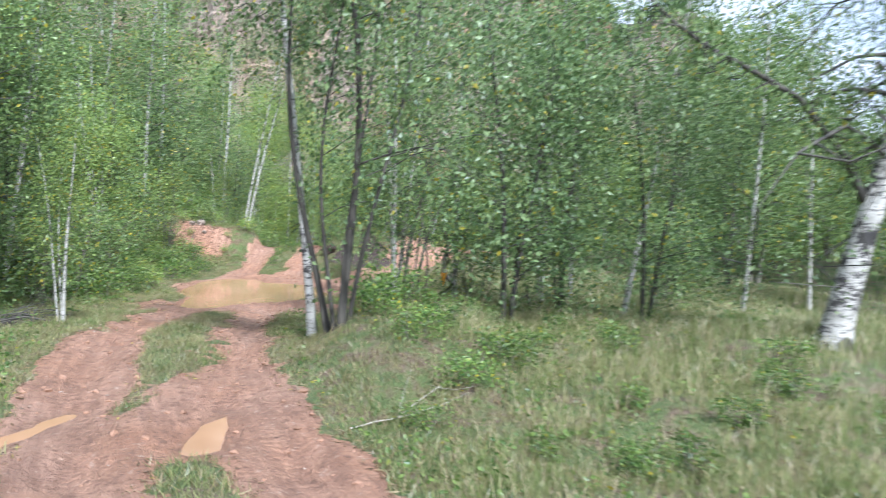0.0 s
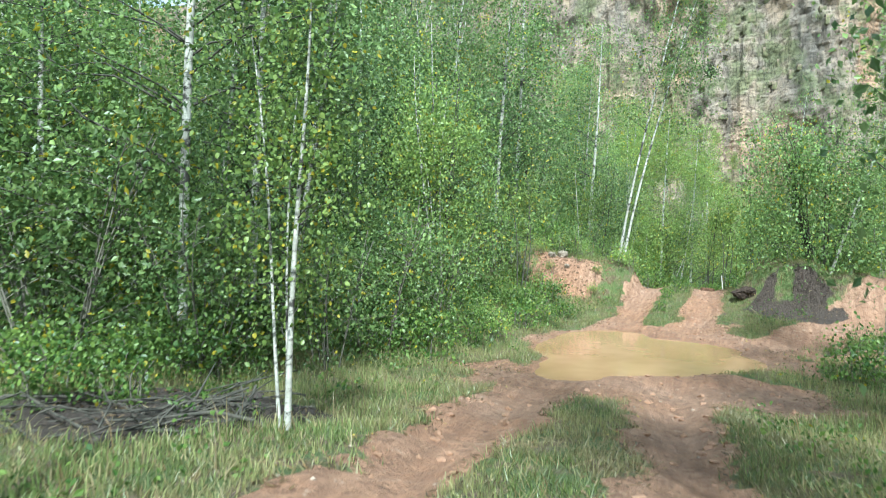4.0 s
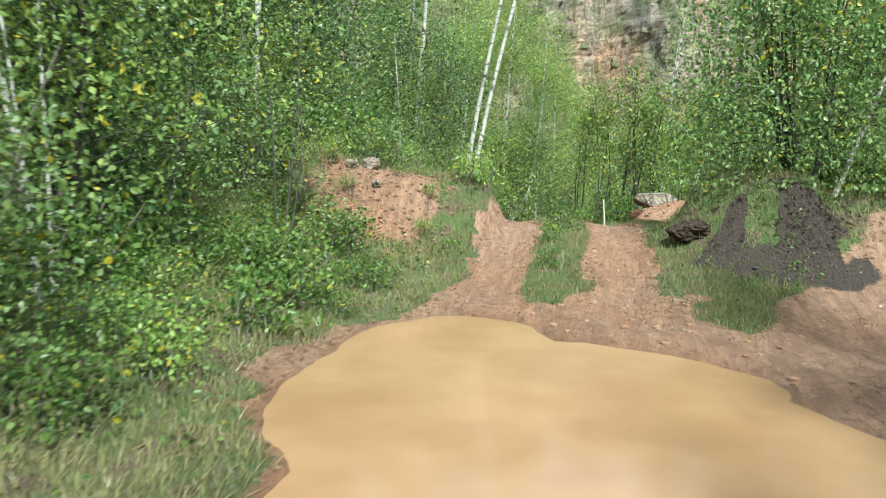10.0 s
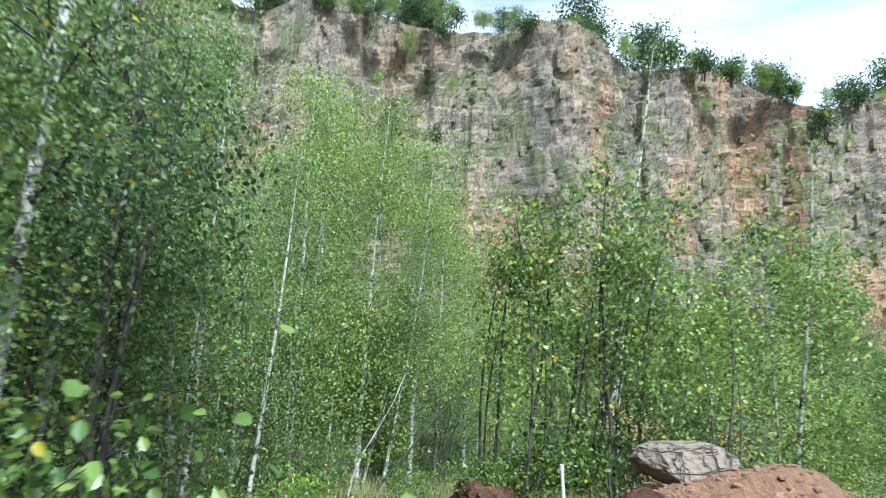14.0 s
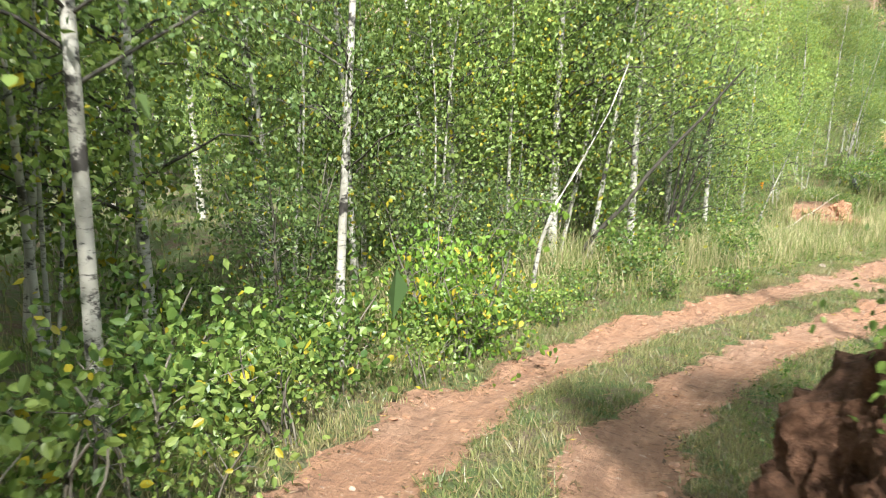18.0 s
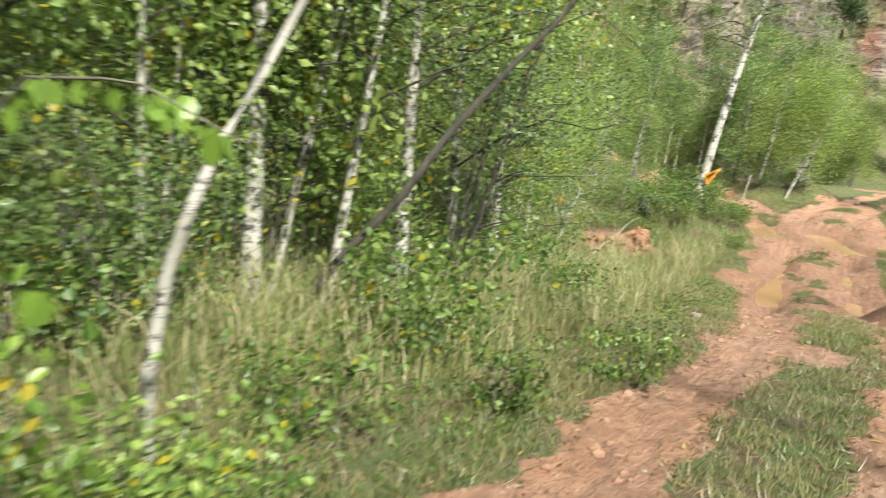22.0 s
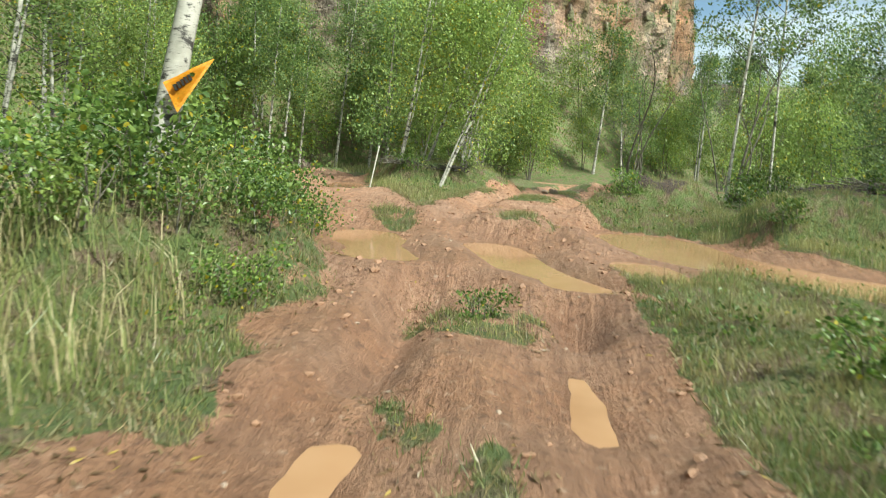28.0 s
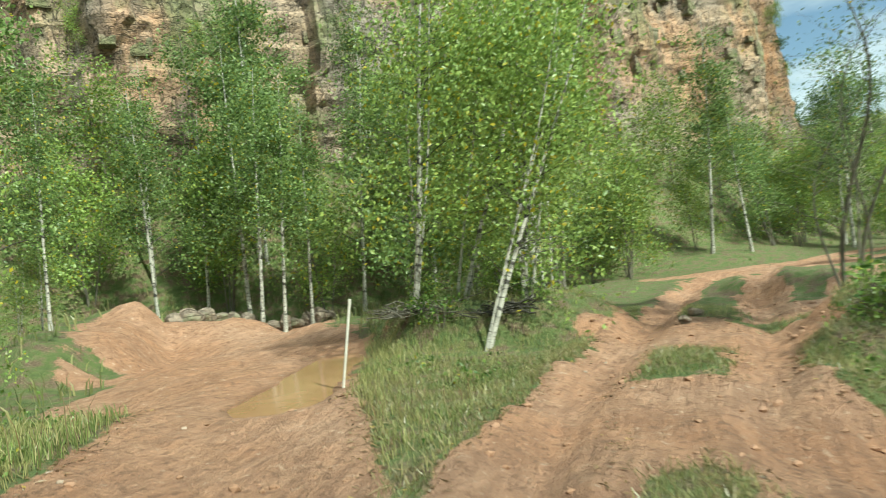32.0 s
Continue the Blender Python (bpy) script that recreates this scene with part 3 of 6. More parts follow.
def branchy(rng, height, radius, lean=(0, 0), crown_from=.35, spread=1.5, n_limbs=22, n_leaves=4000, leaf=.07, droop=.5, rise=.7,
            bend=.25, twig=.28, trunk_sides=9, wide=.62, stems=1, stem_spread=.4, twigs=3, fine=False):
    """Trunk, limbs and leaves of a tree of its own."""
    trunk, limbs = Soup(), Soup()
    spots = []
    for st in range(stems):
        h = height * (1 if st == 0 else rng.uniform(.7, 1.0))
        r0 = radius * (1 if st == 0 else rng.uniform(.35, .8))
        t = np.linspace(0, 1, 14)
        ph = rng.uniform(0, 6.28, 2)
        az = rng.uniform(0, 6.28)
        off = np.array([math.cos(az), math.sin(az)]) * (stem_spread if stems > 1 else 0)
        px = lean[0] * h * t ** 1.15 + bend * .35 * np.sin(t * 4.2 + ph[0]) * t + off[0] * (.18 + t * h * .32)
        py = lean[1] * h * t ** 1.15 + bend * .35 * np.sin(t * 3.7 + ph[1]) * t + off[1] * (.18 + t * h * .32)
        pts = np.stack([px - px[0] * 0 , py, h * t - .25 * (1 - t) ** 6], 1)
        rad = r0 * (1 - t) ** .8 * (1 + .45 * np.exp(-t * 22)) + .006
        trunk.tube(pts, rad, trunk_sides)
        for k in range(max(3, n_limbs // stems)):
            u = crown_from + (1 - crown_from) * rng.uniform(0, 1) ** .8 * .97
            p0 = np.array([np.interp(u, t, pts[:, c]) for c in range(3)])
            az = rng.uniform(0, 6.28)
            ln = spread * (1.12 - .75 * (u - crown_from) / (1 - crown_from)) * rng.uniform(.55, 1.2)
            w = np.linspace(0, 1, 6)
            wob = rng.normal(0, .10, (6, 3)) * w[:, None] * ln * .6
            q = p0 + np.stack([math.cos(az) * ln * w, math.sin(az) * ln * w, ln * (rise * w - droop * .75 * w ** 2.2)], 1) + wob
            br = max(.006, .34 * np.interp(u, t, rad))
            limbs.tube(q if twigs else q[::2], (br * (1 - w * .82))[::1 if twigs else 2], 4 if twigs else 3)
            for e in range(max(twigs, 1)):
                i = rng.integers(2, 6)
                q2 = q[i] + np.cumsum(rng.normal(0, .11, (4, 3)) * ln + np.array([0, 0, -.05 * droop * ln]), 0)
                if twigs:
                    limbs.tube(np.vstack([q[i], q2]), np.array([.35, .28, .2, .14, .08]) * br, 3)
                spots.append((q2, 1.2))
            spots.append((q[2:], 1.0))
    pool = np.vstack([np.vstack([a + (b - a) * f for a, b in zip(p[:-1], p[1:]) for f in (0, .33, .66)]) for p, _ in spots])
    if n_leaves:
        c = pool[rng.integers(0, len(pool), n_leaves)] + rng.normal(0, twig, (n_leaves, 3)) * np.array([1, 1, .8])
        c[:, 2] = np.maximum(c[:, 2], .15)
        lv = leaves(rng, c, leaf, droop, wide, fine)
    else:
        lv = None
    return trunk, limbs, lv


def tree(name, x, y, label, category, seed, bark, leaf_mat, z=None, boughs=False, **kw):
    rng = np.random.default_rng(seed)
    ob = empty(name, x, y, (gz(x, y) if z is None else z) - .03)
    trunk, limbs, lv = branchy(rng, **kw)
    nt = sum(len(f) for f in trunk.f)
    per = kw.get("twigs", 3) + 1
    # what reaches over the driven line is broken off by what passes
    clear = [not ((off_line(v[:, 0] + x, v[:, 1] + y, TRAIL)[0] < 1.5) & (v[:, 2] < 3.4)).any() for v in limbs.v]
    if boughs:
        clear = [all(clear[k - k % per:k - k % per + per]) for k in range(len(clear))]
    base = np.cumsum([0] + [len(v) for v in limbs.v])
    limbs.f = [f - o for f, o, c in zip(limbs.f, base, clear) if c]
    limbs.v = [v for v, c in zip(limbs.v, clear) if c]
    limbs.f = [f + o for f, o in zip(limbs.f, np.cumsum([0] + [len(v) for v in limbs.v]))]
    for v, f in zip(limbs.v, limbs.f) if not boughs else ():
        trunk.v.append(v)
        trunk.f.append(f + trunk.n)
    ends = np.cumsum([0] + [len(v) for v in trunk.v])
    for v, f, o in list(zip(trunk.v, trunk.f, ends))[1:] if boughs else ():
        part("stem", mesh_of("stem", v, f - o, bark, True), ob)
    if boughs:
        trunk.v, trunk.f = trunk.v[:1], trunk.f[:1]
        nt = len(trunk.f[0])
    me = trunk.mesh("trunk", bark, True)
    me.materials.append(BARK_GREY if bark is BARK_GREY else BARK_DARK)
    idx = np.zeros(len(me.polygons), np.int32)
    idx[nt:] = 1
    me.polygons.foreach_set("material_index", idx)
    tk = part("trunk" if kw['height'] > 1 else "stalk", me, ob)
    if kw['height'] < 1:
        tk["kind"] = "stuff"
    for k in range(0, len(limbs.v) if boughs else 0, per):
        o = limbs.f[k].min()
        part("bough", mesh_of("bough", np.concatenate(limbs.v[k:k + per]), np.concatenate(limbs.f[k:k + per]) - o, BARK_DARK, True), tk)
    if lv:
        k = 6 if kw.get("fine") else 4
        mid = lv[0].reshape(-1, k, 3).mean(1)
        ok = (off_line(mid[:, 0] + x, mid[:, 1] + y, TRAIL)[0] > 1.5) | (mid[:, 2] > 3.3)
        v = lv[0].reshape(-1, k, 3)[ok].reshape(-1, 3)
        q = np.arange(ok.sum())[:, None] * k
        lv = (v, np.concatenate([q + [0, 1, 2, 3], q + [0, 3, 4, 5]]) if k == 6 else q + [0, 1, 2, 3])
        part("crown", mesh_of("crown", *lv, leaf_mat), ob)
    return tagged(ob, label, category, group=category + " by the trail")


def again(proto, x, y, turn, size=1.0, tip=0.0, tipaz=0.0, label="", z=None):
    m = pose(x, y, (gz(x, y) if z is None else z) - .04, tip * math.cos(tipaz), tip * math.sin(tipaz), 0) @ pose(0, 0, 0, 0, 0, turn) @ Matrix.Scale(size, 4)
    ob = copy_thing(proto, m)
    if label:
        ob["label"] = label
    return ob


# ---------------------------------------------------------------- ground and water
def axis(lo, hi, step, far):
    core = list(np.arange(lo, hi + step / 2, step))
    out, s, p = [], step, hi
    while p < far:
        s *= 1.22
        p += s
        out.append(p)
    out2, s, p = [], step, lo
    while p > -far:
        s *= 1.22
        p -= s
        out2.append(p)
    return np.array(out2[::-1] + core + out)


gx, gy = axis(-12.5, 13.0, .13, 1500), axis(.5, 84, .15, 1500)
GX, GY = np.meshgrid(gx, gy)
gzv, gmud, gdark, gwet, gwater, gd, gs, gdc, galong = survey(GX, GY)
nx, ny = len(gx), len(gy)
ii = (np.arange(ny - 1)[:, None] * nx + np.arange(nx - 1)[None, :]).ravel()
gm = mesh_of("ground", np.stack([GX, GY, gzv], -1).reshape(-1, 3), np.stack([ii, ii + 1, ii + nx + 1, ii + nx], -1), GROUND_MAT, True)
for nm, val in (("mud", gmud), ("dark", gdark), ("wet", gwet), ("lat", gs), ("run", galong), ("rut", np.exp(-((np.abs(gs) - .8) / .2) ** 2) * gmud)):
    gm.attributes.new(nm, 'FLOAT', 'POINT').data.foreach_set("value", val.ravel().astype(np.float32))
ground = tagged(new("ground", gm), "rutted red mud trail through rough grass and leaf litter", "ground", kind="structure")

COVER = (gzv, gmud, gdark, gwet, gwater, gd, gs, gdc, galong)


def sample(x, y):
    """What survey() tells, read from the ground sheet itself."""
    x, y = np.asarray(x, float), np.asarray(y, float)
    i, j = np.clip(np.searchsorted(gx, x) - 1, 0, nx - 2), np.clip(np.searchsorted(gy, y) - 1, 0, ny - 2)
    u, v = (x - gx[i]) / (gx[i + 1] - gx[i]), (y - gy[j]) / (gy[j + 1] - gy[j])
    return [(a[j, i] * (1 - u) + a[j, i + 1] * u) * (1 - v) + (a[j + 1, i] * (1 - u) + a[j + 1, i + 1] * u) * v for a in COVER]


def gz(x, y):
    return float(sample([x], [y])[0][0])


for level in sorted({p[2] for p in POOLS}):
    mine = [(line, r) for line, r, lv in POOLS if lv == level]
    lo = np.min([line.min(0) - r - .8 for line, r in mine], 0)
    hi = np.max([line.max(0) + r + .8 for line, r in mine], 0)
    wx, wy = np.meshgrid(np.arange(lo[0], hi[0], .07), np.arange(lo[1], hi[1], .07))
    we = np.min([off_line(wx, wy, line)[0] - r for line, r in mine], 0) + fbm(wx * 1.1, wy * 1.1, 4, 9) * .34 + fbm(wx * 5, wy * 5, 3, 17) * .14
    keep = we < .14
    nyw, nxw = wx.shape
    q = (np.arange(nyw - 1)[:, None] * nxw + np.arange(nxw - 1)[None, :])
    ok = (keep[:-1, :-1] & keep[1:, :-1] & keep[:-1, 1:] & keep[1:, 1:]).ravel()
    q = q.ravel()[ok]
    wm = mesh_of("puddle", np.stack([wx, wy, np.full(wx.shape, level)], -1).reshape(-1, 3), np.stack([q, q + 1, q + nxw + 1, q + nxw], -1), WATER_MAT)
    tagged(new("puddle", wm), "still orange-brown muddy puddle in the wheel ruts", "puddle", kind="structure")


# ---------------------------------------------------------------- quarry cliffs
def cell_step(s, z, wide, high, seed):
    """Which of the irregular blocks, laid in columns, a place on a rock face lies in: a random number for each."""
    k = np.floor(s / wide + .35 * np.sin(s / wide * 1.7 + seed))
    hk = np.sin(k * 91.7 + seed * 13.1) * 43758.5453
    hk = hk - np.floor(hk)
    zz = z / (high * (.5 + 1.1 * hk)) + hk * 17
    r = np.floor(zz + .3 * np.sin(zz * 1.3 + k))
    v = np.sin(k * 12.9898 + r * 78.233 + seed * 37.7) * 43758.5453
    return v - np.floor(v), hk


def cliff(name, line, tops, base, mat, label, step, size, seed):
    ob = tagged(empty(name, 0, 0, 0), label, "cliff", kind="structure")
    seg = np.hypot(*np.diff(line, axis=0).T)
    cum = np.r_[0, np.cumsum(seg)]
    ss = np.arange(0, cum[-1], step)
    vv = np.linspace(0, 1, int(32 / step / 1.15))
    S, V = np.meshgrid(ss, vv)
    top = np.interp(S, cum, tops) + 1.2 * np.sin(S * .35 / size) + 1.5 * fbm(S * .22 / size, S * 0 + 3, 4, 2)
    Z = base + (top - base) * V
    ws, wz = S + 1.2 * fbm(S * .5 / size, Z * .5 / size, 3, 7) * size, Z + 1.0 * fbm(S * .4 / size, Z * .4 / size, 3, 8) * size
    a1, c1 = cell_step(ws, wz, 2.3 * size, 2.6 * size, seed)
    a2, c2 = cell_step(ws + 5, wz, .85 * size, 1.15 * size, seed + 1)
    a3, c3 = cell_step(ws + 9, wz, .38 * size, .55 * size, seed + 2)
    out = 1.7 * np.sin(S * .21 / size) + 1.1 * np.sin(S * .53 / size + 1) + size * (.8 * (c1 - .5) + .22 * (a1 - .5) + .13 * (a2 - .5) + .24 * (c2 - .5) + .08 * (a3 - .5) + .09 * (c3 - .5))
    out += size * (2.0 * fbm(S * .16 / size, Z * .16 / size, 4, 11) + .7 * fbm(S * 1.3 / size, Z * .8 / size, 4, 12)) - (Z - base) * .05
    X0, Y0 = np.interp(S, cum, line[:, 0]), np.interp(S, cum, line[:, 1])
    if name == "cliff":
        # the open joint, the dark gully and the stepped ledges
        wob = .35 * np.sin(Z * 1.3) + .8 * fbm(Z * .4, S * 0, 3, 21)
        out -= 1.5 * np.exp(-((X0 - 33.3 + wob) / .30) ** 2) * smooth(8.5, 9.5, Z) * smooth(15.5, 13.5, Z)
        out -= .9 * np.exp(-((X0 - 12.3 + wob) / .7) ** 2) + .6 * np.exp(-((X0 + 3.0 + wob) / .6) ** 2)
        led = Z / 1.9 + .8 * fbm(S * .12, Z * .2, 3, 23)
        out += .16 * (led - np.floor(led))
    # the way out of the face, softened round the corners
    px, py = np.interp(ss + 2, cum, line[:, 0]) - np.interp(ss - 2, cum, line[:, 0]), np.interp(ss + 2, cum, line[:, 1]) - np.interp(ss - 2, cum, line[:, 1])
    ln = np.hypot(px, py) + 1e-9
    X, Y = X0 + py / ln * out, Y0 - px / ln * out
    ny_, nx_ = S.shape
    q = (np.arange(ny_ - 1)[:, None] * nx_ + np.arange(nx_ - 1)[None, :]).ravel()
    me = mesh_of("rock_face", np.stack([X, Y, Z], -1).reshape(-1, 3), np.stack([q, q + 1, q + nx_ + 1, q + nx_], -1), mat)
    me.attributes.new("tone", 'FLOAT', 'POINT').data.foreach_set("value", (.55 * a2 + .45 * a1).ravel().astype(np.float32))
    me.attributes.new("stain", 'FLOAT', 'POINT').data.foreach_set("value", (smooth(1.1, .5, np.abs(X - 20.4 + 1.2 * fbm(Z * .3, S * .3, 3, 4))) * (name == "cliff")).ravel().astype(np.float32))
    warm = np.zeros(X.shape)
    for wx, wz, a, b in ((25.5, 5.5, 4.5, 3.2), (9.5, 12.0, 1.8, 5.0), (-.5, 4.6, 2.2, 2.0), (16.5, 17.0, 2.0, 6.0), (38.5, 7.0, 2.0, 6.0), (-6.0, 9.0, 2.5, 4.0), (1.5, 19.0, 1.2, 6.0)):
        warm = np.maximum(warm, smooth(1.5, .3, ((X - wx) / a) ** 2 + ((Z - wz) / b) ** 2 + 1.6 * fbm(X * .5, Z * .3, 4, 25)))
    me.attributes.new("warm", 'FLOAT', 'POINT').data.foreach_set("value", warm.ravel().astype(np.float32))
    part("rock_face", me, ob)
    return ob, (X, Y, Z, py / ln, -px / ln)


def block_mesh(name, mat, seed):
    bm = bmesh.new()
    bmesh.ops.create_cube(bm, size=1)
    bmesh.ops.bevel(bm, geom=bm.edges[:], offset=.07, segments=1, affect='EDGES')
    r = random.Random(seed)
    for v in bm.verts:
        v.co += Vector((r.uniform(-.09, .09), r.uniform(-.05, .05), r.uniform(-.09, .09)))
    me = from_bm(name, bm, mat)
    me.attributes.new("tone", 'FLOAT', 'POINT').data.foreach_set("value", np.full(len(me.vertices), .5, np.float32))
    return me


main_cliff, FACE = cliff("cliff", CLIFF[1:7], CLIFF_TOP[1:7], -2.0, ROCK_MAT, "tall quarried sandstone cliff, grey, buff and orange, with vertical joints", .26, 1.0, 5)
BLOCKS = [block_mesh("rock_block", ROCK_MAT, k) for k in range(6)]
brng = np.random.default_rng(12)
FX = FACE[0]
near_cols = np.flatnonzero((FX[0] > -16) & (FX[0] < 40))
for k in range(300):
    c = int(near_cols[brng.integers(0, len(near_cols))])
    r = int(brng.integers(int(FX.shape[0] * .22), FX.shape[0] - 3))
    x, y, z, ox, oy = FACE[0][r, c], FACE[1][r, c], FACE[2][r, c], FACE[3][c], FACE[4][c]
    b = part("rock_block", BLOCKS[k % 6], main_cliff)
    w, h = brng.uniform(.35, 1.0), brng.uniform(.3, 1.1)
    b.matrix_basis = Matrix.LocRotScale((x - ox * .30, y - oy * .30, z), Euler((0, brng.normal(0, .03), math.atan2(oy, ox) + math.pi / 2 + brng.normal(0, .06))), (w, .7, h))
cliff("west_cliff", CLIFF[:2] + np.array([(0, 0), (1, 0)]), CLIFF_TOP[:2], -2.0, ROCK_MAT, "quarry cliff behind the wood", .9, 1.6, 6)
FAR_LINE = np.array([(30, 250), (110, 215), (190, 160), (260, 60)])
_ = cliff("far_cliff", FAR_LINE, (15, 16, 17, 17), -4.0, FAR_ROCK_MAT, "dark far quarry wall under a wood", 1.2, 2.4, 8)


def plateau(name, line, tops, deep):
    seg = np.array(line, float)
    t = np.gradient(seg, axis=0)
    t /= np.linalg.norm(t, axis=1)[:, None]
    nrm = np.stack([-t[:, 1], t[:, 0]], 1)
    rows = [np.c_[seg + nrm * d, np.array(tops) + lift] for d, lift in ((5.5, -1.2), (8, .3), (16, 1.6), (deep, 4))]
    v = np.concatenate(rows)
    k = len(seg)
    f = [(r * k + i, r * k + i + 1, (r + 1) * k + i + 1, (r + 1) * k + i) for r in range(3) for i in range(k - 1)]
    return tagged(new(name, mesh_of(name, v, np.array(f), GROUND_MAT, True)), "grassy ground on top of the quarry edge", "ground", kind="structure")


plateau("cliff_top", CLIFF, CLIFF_TOP, 70)
plateau("far_cliff_top", FAR_LINE, (15, 16, 17, 17), 90)

# ---------------------------------------------------------------- trees that stand out
BIRCH_L = "white-barked birch with black scars and light green leaves"
B1 = tree("birch_tree", -5.62, 8.45, "white-barked birch with black scars beside the trail", "birch", 1, BARK_BIRCH, LEAF_BIRCH,
          boughs=True, height=8.5, radius=.052, lean=(.03, .0), crown_from=.42, spread=1.7, n_limbs=30, n_leaves=5200, leaf=.075)
B2 = tree("birch_tree", 5.07, 9.5, "leaning birch with a thick black-scarred base and arching boughs", "birch", 2, BARK_SCAR, LEAF_BIRCH,
          boughs=True, height=6.8, radius=.19, lean=(.26, -.02), crown_from=.26, spread=2.8, n_limbs=38, n_leaves=9500, leaf=.07, droop=1.0, rise=.5, twig=.34)
b2o = np.array(B2.location)
arch = np.array([(5.45, 9.5, 1.35), (5.08, 9.42, 2.0), (4.4, 9.4, 2.75), (3.8, 9.38, 3.06), (3.22, 9.35, 3.33), (2.78, 9.3, 3.6), (2.3, 9.25, 4.0)]) - b2o
limb = Soup()
limb.tube(arch, np.array([.06, .05, .042, .036, .03, .024, .016]), 8)
arng = np.random.default_rng(91)
hang = []
for k in range(26):
    p0 = arch[1] + (arch[-1] - arch[1]) * arng.uniform(0, 1)
    p0[2] = np.interp(-p0[0], -arch[:, 0], arch[:, 2])
    q = p0 + np.cumsum(np.vstack([np.zeros(3), arng.normal(0, .13, (5, 3)) + np.array([-.04, 0, -.03])]), 0)
    limb.tube(q, np.array([.012, .010, .008, .007, .005, .003]), 4)
    hang.append(q)
part("bough", limb.mesh("bough", BARK_DARK, True), B2.children[0])
hang = np.vstack(hang)
part("spray", mesh_of("spray", *leaves(arng, hang[arng.integers(0, len(hang), 1500)] + arng.normal(0, .16, (1500, 3)), .07, .8), LEAF_BIRCH), B2)
W1 = tree("goat_willow", -1.34, 9.4, "dark many-stemmed willow tree beside the trail", "willow tree", 3, BARK_DARK, LEAF_DARK,
          boughs=True, height=6.4, radius=.05, crown_from=.30, spread=2.7, n_limbs=84, n_leaves=19000, leaf=.066, stems=5, stem_spread=.55, bend=1.1, twig=.34, droop=1.0, rise=.55)
B6 = tree("birch_tree", -1.79, 10.2, "white birch with black scars behind the willow", "birch", 37, BARK_BIRCH, LEAF_BIRCH,
          boughs=True, height=8.5, radius=.06, lean=(-.12, .02), crown_from=.34, spread=1.6, n_limbs=26, n_leaves=4200, leaf=.07, bend=.1)
B3 = tree("birch_tree", -7.47, 27.45, "slender leaning white birch on the red mound", "birch", 4, BARK_BIRCH, LEAF_BIRCH,
          boughs=True, height=9.0, radius=.029, lean=(.22, .02), crown_from=.34, spread=1.5, n_limbs=28, n_leaves=4600, leaf=.07, bend=.1)
B3B = tree("birch_tree", -7.38, 27.56, "slender leaning white birch on the red mound", "birch", 40, BARK_BIRCH, LEAF_BIRCH,
           boughs=True, height=8.5, radius=.031, lean=(.26, .04), crown_from=.34, spread=1.5, n_limbs=26, n_leaves=4200, leaf=.07, bend=.1)
BUSH = tree("willow_bush", -2.4, 27.3, "round leafy willow bush on the earth bank", "bush", 5, BARK_DARK, LEAF_BIRCH,
            height=4.0, radius=.04, crown_from=.16, spread=1.75, n_limbs=130, n_leaves=24000, leaf=.072, stems=11, stem_spread=.85, twig=.32, bend=.5, rise=.3, droop=.6)
B4 = tree("birch_tree", -3.84, 41.8, "slender twin-stemmed white birch with sparse leaves", "birch", 6, BARK_BIRCH, LEAF_BIRCH,
          boughs=True, height=10.5, radius=.07, lean=(.10, .02), crown_from=.40, spread=1.25, n_limbs=26, n_leaves=1500, leaf=.075, stems=2, stem_spread=.16, rise=1.3, droop=.6)
B5 = tree("birch_tree", -1.41, 63.36, "leaning white birch carrying an orange pennant", "birch", 7, BARK_BIRCH, LEAF_BIRCH,
          boughs=True, height=9.5, radius=.13, lean=(.23, .05), crown_from=.36, spread=2.3, n_limbs=26, n_leaves=3200, leaf=.075, rise=.5)
SLIM = tree("slim_birch", -1.41, 20.66, "slim pale birch beside a puddle", "birch", 8, BARK_BIRCH, LEAF_LIGHT,
            height=6.5, radius=.045, lean=(.0, .0), crown_from=.4, spread=1.0, n_limbs=16, n_leaves=900, leaf=.07, rise=1.0)
SPARSE = tree("thin_sapling", 4.4, 58.9, "thin many-stemmed sapling with sparse leaves", "sapling", 9, BARK_GREY, LEAF_BIRCH,
              height=4.0, radius=.030, crown_from=.22, spread=1.3, n_limbs=60, n_leaves=1700, leaf=.05, stems=5, stem_spread=.7, bend=1.5, rise=.8, twig=.16)
AIRY = tree("birch_tree", 11.2, 69.3, "tall airy birch with small leaves against the sky", "birch", 10, BARK_BIRCH, LEAF_BIRCH,
            boughs=False, height=9.0, radius=.034, lean=(.06, 0), crown_from=.3, spread=1.9, n_limbs=50, n_leaves=8500, leaf=.085, rise=1.0, twig=.13)
YBUSH = tree("yellowing_bush", -10.4, 42.6, "low bush with large green and yellow leaves", "bush", 11, BARK_GREY, LEAF_YELLOW,
             height=1.5, radius=.018, crown_from=.1, spread=.75, n_limbs=40, n_leaves=1150, leaf=.095, stems=8, stem_spread=.9, twig=.20, droop=1.1, wide=.62, fine=True)
